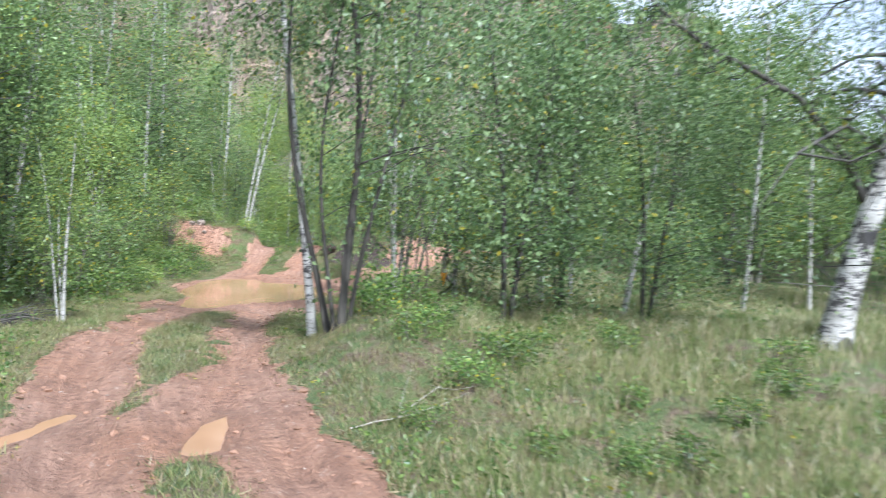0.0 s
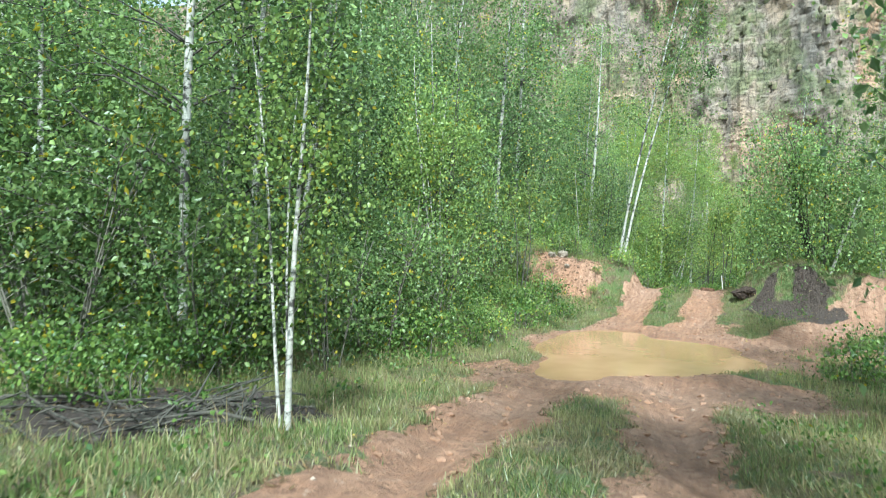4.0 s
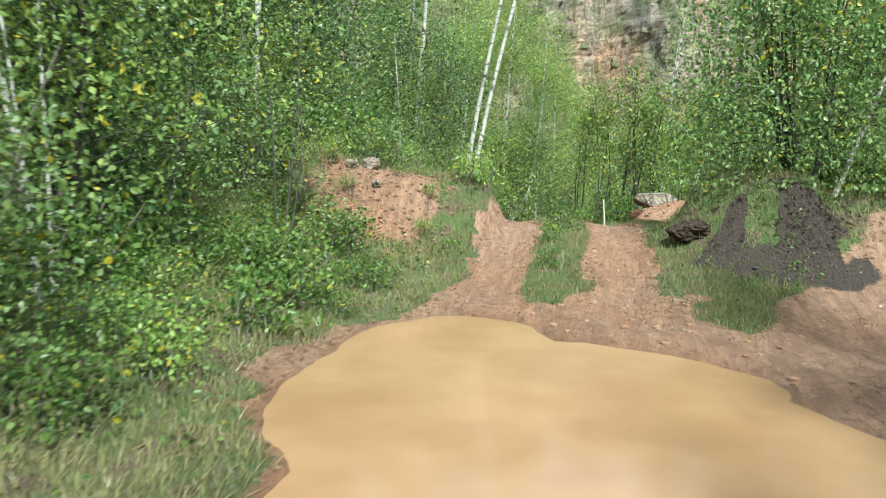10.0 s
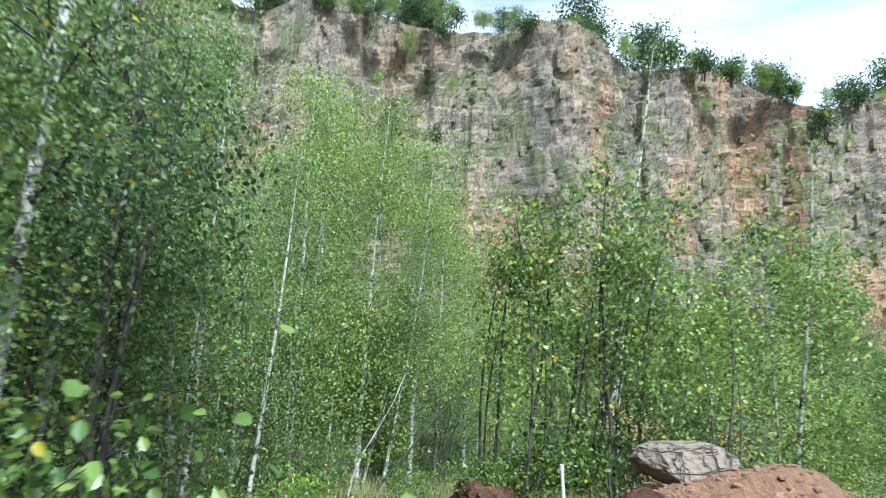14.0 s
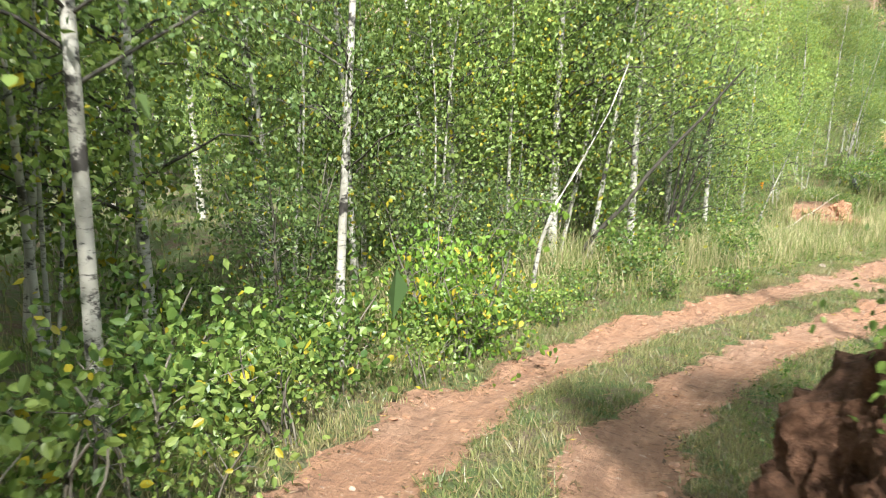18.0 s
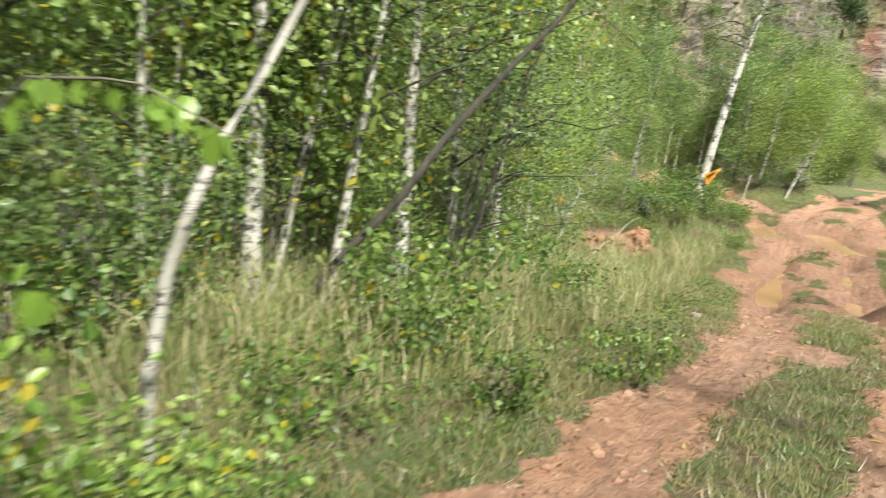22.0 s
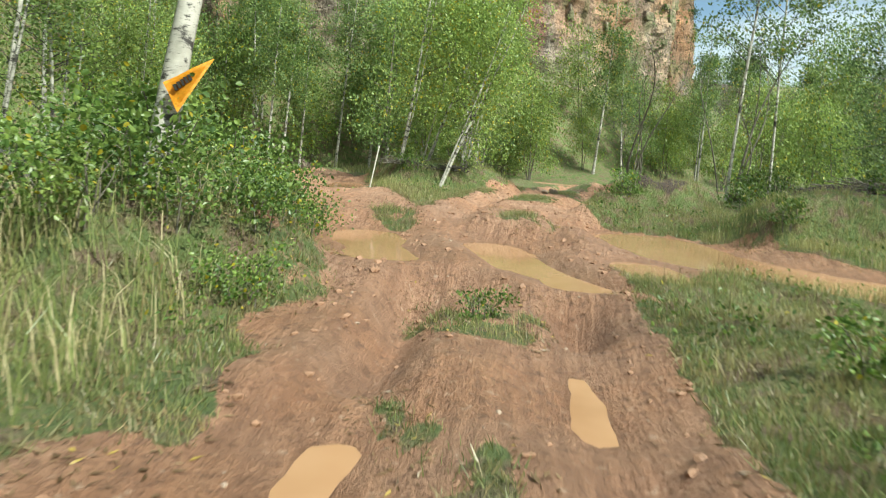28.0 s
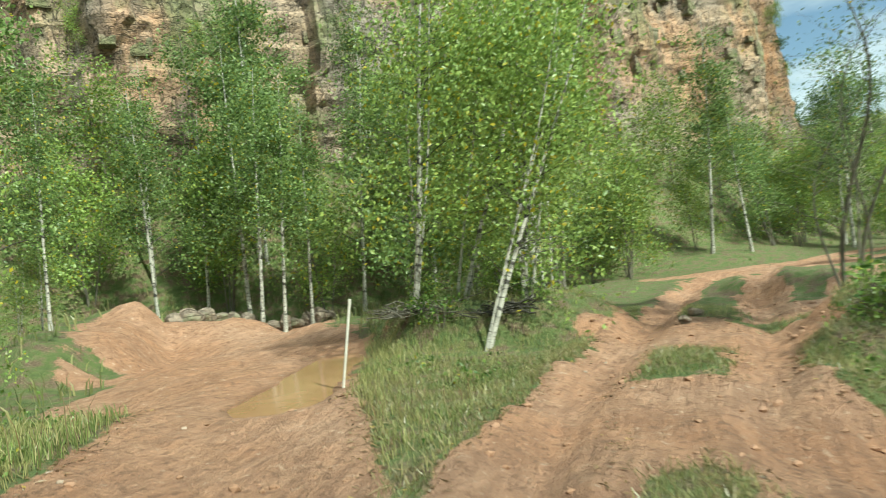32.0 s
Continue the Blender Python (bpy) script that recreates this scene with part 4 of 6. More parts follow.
# kinds that are repeated through the wood
P_TALL = tree("birch_tree", -8.6, 12.7, BIRCH_L, "birch", 21, BARK_BIRCH, LEAF_BIRCH,
              height=9, radius=.058, lean=(.03, .02), crown_from=.13, spread=1.8, n_limbs=44, n_leaves=8500, leaf=.075, twigs=2, twig=.34)
P_TALL2 = tree("birch_tree", -10.3, 14.8, BIRCH_L, "birch", 22, BARK_BIRCH, LEAF_BIRCH,
               height=10, radius=.052, lean=(.07, -.02), crown_from=.20, spread=1.7, n_limbs=44, n_leaves=8000, leaf=.075, stems=2, stem_spread=.18, twigs=2, twig=.34)
P_DARK = tree("willow_tree", -11.4, 18.2, "leafy young willow with dark stems", "willow tree", 23, BARK_DARK, LEAF_DARK,
              height=6.5, radius=.045, crown_from=.06, spread=1.9, n_limbs=60, n_leaves=10500, leaf=.078, stems=4, stem_spread=.3, twig=.40, bend=.5, twigs=1)
P_LIGHT = tree("young_birch", -9.6, 20.8, "leafy yellow-green young birch with pale stems", "birch", 24, BARK_BIRCH, LEAF_LIGHT,
               height=5.5, radius=.032, crown_from=.12, spread=1.35, n_limbs=44, n_leaves=6500, leaf=.072, stems=3, stem_spread=.3, twig=.32, twigs=1)
P_FAR = tree("birch_tree", 2.7, 89.0, "tall slender white birch below the cliff", "birch", 25, BARK_BIRCH, LEAF_BIRCH,
             height=11, radius=.085, lean=(.02, .0), crown_from=.26, spread=1.6, n_limbs=40, n_leaves=5600, leaf=.13, trunk_sides=5, twigs=0)
P_FAR2 = tree("wood_tree", -16, 40, "dense green tree of the wood edge", "tree", 26, BARK_GREY, LEAF_BIRCH,
              height=9, radius=.08, crown_from=.12, spread=2.2, n_limbs=56, n_leaves=8000, leaf=.155, stems=2, stem_spread=.4, twig=.42, trunk_sides=4, twigs=0)
P_FAR3 = tree("wood_tree", 20, 40, "pale green young tree of the wood edge", "tree", 27, BARK_GREY, LEAF_LIGHT,
              height=6.5, radius=.05, crown_from=.1, spread=1.7, n_limbs=48, n_leaves=6200, leaf=.135, stems=3, stem_spread=.5, twig=.36, trunk_sides=4, twigs=0)
P_TOP = tree("hilltop_tree", 8, 108, "round dark green tree on the cliff edge", "tree", 28, BARK_DARK, LEAF_WOOD, z=28.0,
             height=6.5, radius=.16, crown_from=.03, spread=3.6, n_limbs=50, n_leaves=3600, leaf=.32, twig=.65, trunk_sides=4, twigs=0)
P_HERB = tree("bramble", -9.6, 19.4, "low green bramble patch", "bramble", 29, BARK_GREY, LEAF_HERB,
              height=.75, radius=.010, crown_from=.1, spread=.62, n_limbs=16, n_leaves=900, leaf=.068, stems=5, stem_spread=1.0, twig=.19, wide=.72, trunk_sides=4, twigs=0, fine=True)
P_HERB2 = tree("nettle_clump", -9.0, 16.2, "clump of upright leafy nettles", "nettles", 30, BARK_GREY, LEAF_HERB,
               height=.6, radius=.008, crown_from=.1, spread=.3, n_limbs=16, n_leaves=480, leaf=.07, stems=7, stem_spread=.8, twig=.10, wide=.6, trunk_sides=4, twigs=0, fine=True)

N_LIGHT = tree("young_birch", -9.9, 35.4, "leafy young birch with small leaves close to the trail", "birch", 32, BARK_BIRCH, LEAF_LIGHT,
               height=5.0, radius=.035, crown_from=.12, spread=1.15, n_limbs=36, n_leaves=4200, leaf=.06, stems=3, stem_spread=.3, twig=.24, fine=True, wide=.8)
N_DARK = tree("willow_tree", -9.6, 33.0, "young willow with small dull green leaves close to the trail", "willow tree", 33, BARK_DARK, LEAF_DARK,
              height=5.0, radius=.045, crown_from=.14, spread=1.5, n_limbs=44, n_leaves=6000, leaf=.058, stems=4, stem_spread=.3, twig=.28, fine=True, wide=.7)
P_HERB3 = tree("leafy_shrub", -9.5, 35.9, "low shrub with fresh light green leaves at the trail edge", "shrub", 36, BARK_GREY, LEAF_LIGHT,
               height=.95, radius=.010, crown_from=.1, spread=.6, n_limbs=20, n_leaves=750, leaf=.07, stems=6, stem_spread=1.0, twig=.17, wide=.62, trunk_sides=4, twigs=0, fine=True)
N_TALL = tree("birch_tree", -9.7, 31.8, "tall slender birch with small leaves close to the trail", "birch", 34, BARK_BIRCH, LEAF_BIRCH,
              height=9.5, radius=.06, lean=(.06, .02), crown_from=.24, spread=1.7, n_limbs=34, n_leaves=7500, leaf=.062, twig=.26, twigs=2)
SAPL = tree("green_sapling", -6.2, 36.6, "slim dark-stemmed sapling with fresh green leaves on the bank", "sapling", 35, BARK_DARK, LEAF_LIGHT,
            height=3.9, radius=.02, crown_from=.22, spread=.95, n_limbs=44, n_leaves=3600, leaf=.062, stems=3, stem_spread=.35, bend=.5, rise=.9, twig=.18, fine=True, wide=.7)
SCREEN = tree("birch_tree", -10.3, 48.4, "tall leafy birch with light green leaves behind the bend", "birch", 38, BARK_BIRCH, LEAF_LIGHT,
              height=12.0, radius=.085, lean=(.03, .01), crown_from=.10, spread=2.3, n_limbs=70, n_leaves=14000, leaf=.088, twigs=2, twig=.42)
THICKET = tree("birch_thicket", -10.0, 14.2, "low thicket of young birch shoots under the trees", "thicket", 39, BARK_GREY, LEAF_BIRCH,
               height=2.3, radius=.014, crown_from=.04, spread=.9, n_limbs=70, n_leaves=4200, leaf=.068, stems=9, stem_spread=.9, twig=.26, trunk_sides=4, twigs=1)
for x, y, p, size, turn in ((-4.5, 67.5, SCREEN, .60, 140), (-6.5, 65.5, SCREEN, .62, 200), (-3.2, 70.0, SCREEN, .58, 20), (-5.5, 70.8, SCREEN, .66, 260), (-2.2, 73.4, SCREEN, .55, 320), (-8.2, 67.6, SCREEN, .7, 80), (-7.4, 62.6, SCREEN, .55, 30),
                            (11.2, 63.6, P_DARK, .8, 60), (12.8, 62.2, P_DARK, .85, 150), (13.6, 65.4, P_DARK, .9, 240), (15.0, 61.0, P_DARK, .9, 330), (11.8, 60.2, SPARSE, .9, 20), (-9.0, 50.4, SCREEN, .95, 40), (-8.4, 52.8, SCREEN, .9, 110), (-10.6, 53.0, SCREEN, 1.05, 170), (-7.6, 55.4, SCREEN, .75, 230), (-11.8, 46.6, SCREEN, 1.0, 290),
                            (-12.6, 50.6, SCREEN, 1.1, 15), (-9.4, 57.4, SCREEN, .9, 75), (-14.0, 44.0, SCREEN, 1.1, 200), (-6.6, 60.0, SCREEN, .6, 310), (-13.5, 55.5, SCREEN, 1.1, 130),
                            (-9.2, 11.6, THICKET, 1.1, 20), (-8.2, 12.6, THICKET, .9, 80), (-7.9, 14.4, THICKET, .8, 140), (-8.6, 16.6, THICKET, 1.1, 200), (-9.6, 17.6, THICKET, 1.2, 260), (-8.9, 19.2, THICKET, .9, 320),
                            (-10.2, 12.4, THICKET, 1.2, 10), (-10.9, 9.6, THICKET, 1.2, 50), (-12.0, 11.0, THICKET, 1.3, 90), (-11.6, 15.4, THICKET, 1.3, 130), (-10.4, 19.6, THICKET, 1.1, 170), (-10.0, 22.6, THICKET, .9, 210),
                            (-11.4, 24.4, THICKET, 1.1, 250), (-10.8, 26.4, THICKET, 1.0, 290), (-10.4, 28.6, THICKET, 1.0, 330), (-9.3, 29.6, THICKET, .9, 15), (-10.8, 31.4, THICKET, 1.2, 55),
                            (-12.0, 41.4, THICKET, 1.0, 135), (-11.4, 44.4, THICKET, .9, 175), (-10.6, 46.6, THICKET, .8, 215), (-9.9, 50.6, THICKET, 1.0, 255), (-9.0, 53.4, THICKET, 1.0, 295), (-8.2, 56.4, THICKET, .9, 335),
                            (-4.1, 38.4, THICKET, .9, 40), (-3.2, 36.8, THICKET, .8, 100), (-4.6, 40.2, THICKET, .8, 160), (-2.6, 39.4, THICKET, 1.1, 220), (1.8, 13.4, THICKET, .8, 30), (4.6, 15.4, THICKET, 1.0, 70), (.8, 17.0, THICKET, .9, 190), (6.0, 19.0, THICKET, 1.2, 230)):
    again(p, x, y, turn, size)
# the stems that can be told apart
for x, y, p, size, tip, az, turn in (
        (-8.7, 13.9, P_TALL, .9, 3, 1.0, 70), (-9.1, 15.0, P_TALL2, .85, 2, 2.0, 10), (-.9, 13.9, P_TALL2, .8, 5, 1.5, 200),
        (-1.0, 15.6, P_TALL, .8, 4, 1.6, 20), (-.6, 14.6, SPARSE, 1.2, 0, 0, 40),
        (7.2, 17.5, P_TALL, .9, 3, 1, 60), (9.6, 19.0, P_TALL2, .9, 3, 1, 160), (11.6, 17.0, P_TALL, 1.0, 2, 1, 260), (8.8, 22.5, P_DARK, 1.1, 0, 0, 30), (13.0, 21.0, P_TALL2, 1.0, 2, 1, 330),
        (-14.7, 26.0, P_TALL, .95, 3, 1.6, 120), (-15.4, 27.8, P_TALL2, .95, 4, 1.7, 0), (-13.5, 26.7, P_TALL, .9, 1, 0, 200),
        (-14.2, 28.4, P_TALL2, .9, 3, 1.4, 30), (-12.0, 25.2, P_TALL, 1.05, 4, 1.6, 300),
        (-2.2, 26.5, P_TALL, .55, 18, 1.57, 90), (-11.6, 24.0, P_TALL2, .8, 0, 0, 140),
        (-9.63, 48.8, N_TALL, .85, 5, 1.5, 10), 
        (-10.8, 40.6, N_TALL, .8, 2, 1, 0), (-12.9, 40.2, P_TALL, 1.1, 0, 0, 0), (-13.6, 39.2, P_TALL2, .9, 3, 2, 60),
        (-12.3, 43.8, P_TALL, .85, 2, 1, 190), (-11.9, 46.9, P_TALL2, .9, 4, 1.4, 220), (-10.3, 49.0, P_TALL2, .8, 6, 1.3, 20), (-13.8, 45.6, P_TALL, 1.0, 3, 4, 25),
        (-7.3, 56.6, N_LIGHT, .8, 4, 1.5, 0), (-6.3, 57.7, P_TALL, .5, 16, 1.5, 0), (-8.4, 51.8, N_DARK, 1.0, 10, 1.5, 60), (-5.3, 62.8, P_TALL, .6, 20, 4.6, 30),
        (-3.2, 65.2, P_TALL2, .6, 3, 1, 0), (-2.6, 66.4, N_LIGHT, .8, 3, 1, 100), (-4.4, 64.6, N_LIGHT, .8, 0, 1, 30), (-5.6, 60.4, N_LIGHT, .6, 0, 1, 70),
        (4.72, 74.2, P_LIGHT, 1.1, 12, 1.5, 0), (5.5, 74.6, P_LIGHT, 1.2, 15, 1.5, 90), (5.2, 72.7, P_LIGHT, 1.0, 18, 1.6, 160), (6.2, 73.6, P_LIGHT, 1.1, 8, 1.6, 230),
        (6.9, 75.4, P_LIGHT, 1.2, 6, 1.6, 250), (8.2, 77.5, P_LIGHT, 1.2, 3, 1.6, 290),
        (2.5, 83.9, P_FAR, .66, 3, 1.5, 40), (3.1, 84.1, P_FAR, .64, 5, 1.5, 190), (5.6, 85.9, P_FAR, .72, 5, 1.5, 90), (1.0, 86.5, P_FAR, .6, 2, 1, 10), (7.2, 86.5, P_FAR, .7, 2, 1, 310), (3.9, 84.8, P_FAR, .6, 2, 1, 0), (-.6, 88, P_FAR, .65, 3, 1, 200), (8.4, 88, P_FAR, .8, 3, 1, 20),
        (13.4, 66.4, P_DARK, .85, 4, 4.6, 0), (13.4, 70.2, AIRY, .95, 2, 0, 100), (16.6, 65.0, P_DARK, 1.0, 0, 0, 50), (10.0, 71.5, SPARSE, 1.0, 0, 0, 10), (12.2, 70.4, SPARSE, 1.1, 0, 0, 90),
        (-5.6, 36.1, SAPL, 1.0, 3, 1, 130), (-4.9, 37.1, SAPL, 1.1, 5, 2, 20), (-4.0, 38.0, SAPL, 1.2, 3, 4, 300), (-3.4, 35.6, SAPL, .8, 2, 4, 90), (-5.2, 37.9, SAPL, .9, 0, 0, 60), (-4.4, 36.5, SAPL, 1.2, 0, 0, 250), (-4.6, 40.3, SPARSE, 1.1, 4, 4, 30), (-5.7, 10.9, N_LIGHT, .62, 0, 0, 200), (-10.6, 33.7, N_TALL, .95, 2, 1, 40), (-11.7, 30.0, P_TALL, 1.3, 3, 1.2, 80), (-12.6, 34.0, P_DARK, 1.6, 0, 0, 120), (-10.9, 36.0, N_TALL, 1.05, 2, 1, 160), (-11.4, 34.6, N_DARK, 1.25, 2, 1, 10), (-10.4, 35.0, N_DARK, .9, 4, 1, 210), (-13.6, 31.5, P_TALL2, 1.3, 2, 1, 200), (-12.2, 37.6, P_LIGHT, 1.3, 0, 0, 240), (-14.6, 36.0, P_TALL, 1.35, 2, 3, 280), (-11.2, 27.4, P_TALL, 1.1, 2, 1, 320), (-13.2, 24.2, P_DARK, 1.4, 0, 0, 30), (-10.6, 22.6, P_LIGHT, 1.2, 0, 0, 75), (-2.4, 36.4, P_LIGHT, .9, 0, 0, 70), (-.8, 33.9, P_LIGHT, .9, 0, 0, 170),
        (-11.6, 45.2, N_LIGHT, 1.2, 2, 1, 20), (-12.6, 42.4, N_LIGHT, 1.2, 2, 2, 80), (-11.0, 47.6, N_LIGHT, 1.1, 3, 1, 140), (-10.9, 50.2, N_LIGHT, 1.1, 3, 1, 200), (-12.4, 48.6, N_LIGHT, 1.2, 0, 1, 260), (-9.8, 51.8, N_LIGHT, .9, 4, 1.5, 320), (-9.6, 30.9, N_LIGHT, .8, 5, 1.4, 80), (-9.6, 15.6, N_DARK, 1.1, 0, 0, 0), (-10.2, 21.6, N_DARK, 1.1, 2, 1, 90), (-9.1, 24.2, SAPL, .8, 2, 1, 120), (-10.6, 37.3, N_TALL, .85, 3, 1.5, 100), (-12.8, 38.8, N_LIGHT, 1.1, 6, 1.5, 150)):
    again(p, x, y, turn, size, tip, az)
for x, y, size, turn in ((-9.8, 41.7, .85, 170), (-10.1, 43.6, .8, 100)):
    again(YBUSH, x, y, turn, size)

# ---------------------------------------------------------------- the wood
rng = np.random.default_rng(77)
taken = [(-11.4, 18.2), (-9.6, 33), (-9.9, 35.4), (-5.62, 8.45), (-1.34, 9.4), (5.4, 9.9), (-7.44, 27.5), (-1.8, 27.5), (-1.79, 10.2), (5.07, 9.5), (-1.41, 63.36), (-3.84, 41.8)]


def free(x, y, gap):
    if any((x - a) ** 2 + (y - b) ** 2 < gap * gap for a, b in taken):
        return False
    taken.append((x, y))
    return True


def scatter(count, box, kinds, near, far, gap, sizes, cond=None):
    made = tries = 0
    while made < count and tries < count * 40:
        tries += 1
        x, y = rng.uniform(box[0], box[1]), rng.uniform(box[2], box[3])
        a = sample(np.array([x]), np.array([y]))
        d, s, dc, mud, wat = float(a[5][0]), float(a[6][0]), float(a[7][0]), float(a[1][0]), float(a[4][0])
        if not near < d < far or dc < 4 or mud > .3 or wat < .6 or (cond and not cond(x, y, s)):
            continue
        if not free(x, y, gap):
            continue
        again(kinds[rng.integers(0, len(kinds))], x, y, rng.uniform(0, 360), rng.uniform(*sizes), abs(rng.normal(0, 4)), rng.uniform(0, 6.28), z=float(a[0][0]))
        made += 1


left = lambda x, y, s: s < 0
dense = lambda x, y: not (x < 3.5 and y < 88)
right = lambda x, y, s: s > 0
scatter(34, (-16, 0, 10, 34), [P_DARK, P_DARK, P_LIGHT, P_TALL], 6.0, 9.8, 1.0, (.7, 1.05), left)
scatter(36, (-24, -6, 2, 38), [P_TALL, P_TALL2, P_DARK, P_FAR2], 8.5, 16, 1.2, (.8, 1.15), left)
scatter(40, (-45, -14, -6, 66), [P_FAR2, P_FAR2, P_FAR], 14, 34, 2.0, (.9, 1.35), left)
scatter(24, (-22, -8, 36, 60), [P_TALL, P_LIGHT, P_LIGHT, P_FAR3], 5.0, 13, 1.2, (.7, 1.05), left)
scatter(22, (-14, 2, 63, 84), [P_LIGHT, P_LIGHT, P_FAR, P_FAR3], 6.0, 15, 1.2, (.42, .7), left)
scatter(30, (-3, 24, 28, 54), [P_FAR3, P_LIGHT, P_FAR, P_FAR3], 6.5, 24, 1.5, (.6, .95), right)
scatter(30, (3, 34, 23, 40), [P_FAR2, P_FAR3, P_FAR, P_TALL], 10.5, 30, 1.6, (.7, 1.0), right)
scatter(20, (14, 40, 0, 30), [P_FAR2, P_FAR3, P_FAR], 17, 40, 1.8, (.8, 1.1), right)
scatter(40, (10, 50, 42, 84), [P_FAR3, P_FAR3, P_FAR2, P_FAR3, P_FAR], 8.5, 40, 1.6, (.45, .75), right)
scatter(46, (-8, 46, 85.5, 97), [P_FAR2, P_FAR3, P_FAR, P_FAR3], 2.2, 40, 1.2, (.55, .85), lambda x, y, s: dense(x, y))
scatter(8, (-.2, 5, 12.3, 19), [P_TALL, P_DARK, P_TALL2], 4.0, 14, 1.3, (.8, 1.1), right)
scatter(30, (-6, 44, 77, 98), [P_FAR2, P_FAR3, P_FAR, P_FAR3], 4.0, 40, 1.5, (.6, .95), lambda x, y, s: y > 85 or (x > 6 and abs(s) > 4))
scatter(40, (-50, 4, 66, 92), [P_FAR2, P_FAR, P_FAR3], 9, 80, 2.0, (.5, .72), left)
scatter(30, (30, 130, 60, 190), [P_FAR2], 26, 200, 4, (.9, 1.3), lambda x, y, s: x > 48 or y < 95)

# trees on the quarry edge
for k in range(30):
    u = rng.uniform(-60, 36)
    v = np.interp(u, CLIFF[:, 0], CLIFF[:, 1]) + rng.uniform(1.5, 14)
    again(P_TOP, u, v, rng.uniform(0, 360), rng.uniform(.35, 1.0), z=float(np.interp(u, CLIFF[:6, 0], CLIFF_TOP[:6])) - .3)
for k in range(34):
    f = rng.uniform(0, 1)
    u, v = np.interp(f * 3, range(4), FAR_LINE[:, 0]), np.interp(f * 3, range(4), FAR_LINE[:, 1])
    again(P_TOP, u + rng.uniform(2, 14), v + rng.uniform(3, 16), rng.uniform(0, 360), rng.uniform(.8, 1.3), z=15.5)

# ---------------------------------------------------------------- undergrowth
urng = np.random.default_rng(55)
for lo, hi, y0, y1, kinds, count in ((-9.6, -7.4, 15.0, 25.0, (P_HERB, P_HERB, P_HERB2, P_HERB3), 36), (-9.8, -7.2, 8.5, 13.5, (P_HERB, P_HERB2), 14), (-.6, 4.6, 5.6, 12.0, (P_HERB2, P_HERB2, P_HERB), 26),
                                     (-11.2, -9.6, 31.0, 41.0, (P_HERB, P_HERB3), 16), (3.6, 7.2, 72.8, 76.2, (P_HERB2, P_HERB3), 10), (-3.4, -.9, 26.6, 28.4, (P_HERB2,), 8)):
    for k in range(count):
        x, y = urng.uniform(lo, hi), urng.uniform(y0, y1)
        a = sample([x], [y])
        if a[5][0] > 2.0 and a[1][0] < .25 and a[4][0] > .35:
            again(kinds[k % len(kinds)], x, y, urng.uniform(0, 360), urng.uniform(.45, .85) * (.7 if x > -1 and y < 13 else 1))
for k in range(110):
    for _ in range(30):
        x, y = rng.uniform(-15, 12), rng.uniform(3, 72)
        a = sample(np.array([x]), np.array([y]))
        d, s, mud, wat = float(a[5][0]), float(a[6][0]), float(a[1][0]), float(a[4][0])
        if 2.3 < d < 7.5 and mud < .15 and wat > .5 and (s < 0 or (rng.uniform() < .35 and not 48 < y < 62)) and vnoise(np.array([x * .3]), np.array([y * .3]), 5)[0] > .42:
            again((P_HERB, P_HERB2)[int(rng.uniform() < .4)], x, y, rng.uniform(0, 360), rng.uniform(.6, 1.25), z=float(a[0][0]))
            break
for x, y, size in ((-.5, 62.4, .6), (-.1, 63.3, .6), (.3, 64.4, .6), (-.7, 61.6, .55), (.6, 65.4, .6), (-1.2, 62.2, .65), (-.6, 63.0, .6), (-.3, 62.8, .55), (-1.7, 62.5, .7), (-1.1, 64.2, .8), (-.6, 64.9, .7), (-1.9, 64.0, .9), (-2.4, 62.4, .9), (-1.5, 65.2, 1.0), (-2.9, 64.6, 1.0),
                   (.3, 7.6, .5), (.9, 8.5, .6), (-.3, 8.4, .5), (-.9, 9.9, .7), (-.7, 11.0, .8), (-5.2, 7.6, .5),
                   (-10.0, 41.8, .8), (-9.9, 42.9, .8), (-9.3, 43.9, .7), (-9.1, 45.4, .7), (-8.6, 47.2, .8), (-10.4, 39.8, 1.1), (-10.9, 38.2, 1.2), (-10.2, 37.0, 1.1),
                   (-9.9, 25.6, .7), (-6.9, 28.6, .8), (-7.9, 29.2, 1.1), (-9.9, 27.6, 1.1), (-3.2, 61.9, .8)):
    again(P_HERB, x, y, rng.uniform(0, 360), size)
for x, y, size in ((-9.4, 36.6, .8), (-9.9, 38.4, .9), (-9.4, 34.2, .8), (-10.2, 35.6, 1.0), (-9.4, 43.9, .7), (-9.6, 40.4, .7),
                   (-9.3, 27.7, .7), (-8.9, 27.6, .8), (-8.4, 27.5, .6), (-9.6, 26.7, .6), (-9.2, 25.9, .45), (-8.3, 26.6, .3), (-8.7, 25.6, .4), (-7.8, 25.9, .35), (-7.4, 26.9, .7), (-7.1, 27.2, .6), (-9.9, 26.0, .7), (-7.9, 27.6, .45), (-8.9, 26.1, .35), (-7.8, 26.3, .35), (-10.0, 26.6, .6), (-9.7, 24.6, .6), (-8.6, 28.2, .6), (-7.0, 27.4, .4), (-2.0, 62.0, .7), (-6.0, 36.3, .5), (-5.6, 37.2, .6), (-7.6, 53.4, .8)):
    again(P_HERB3, x, y, rng.uniform(0, 360), size)
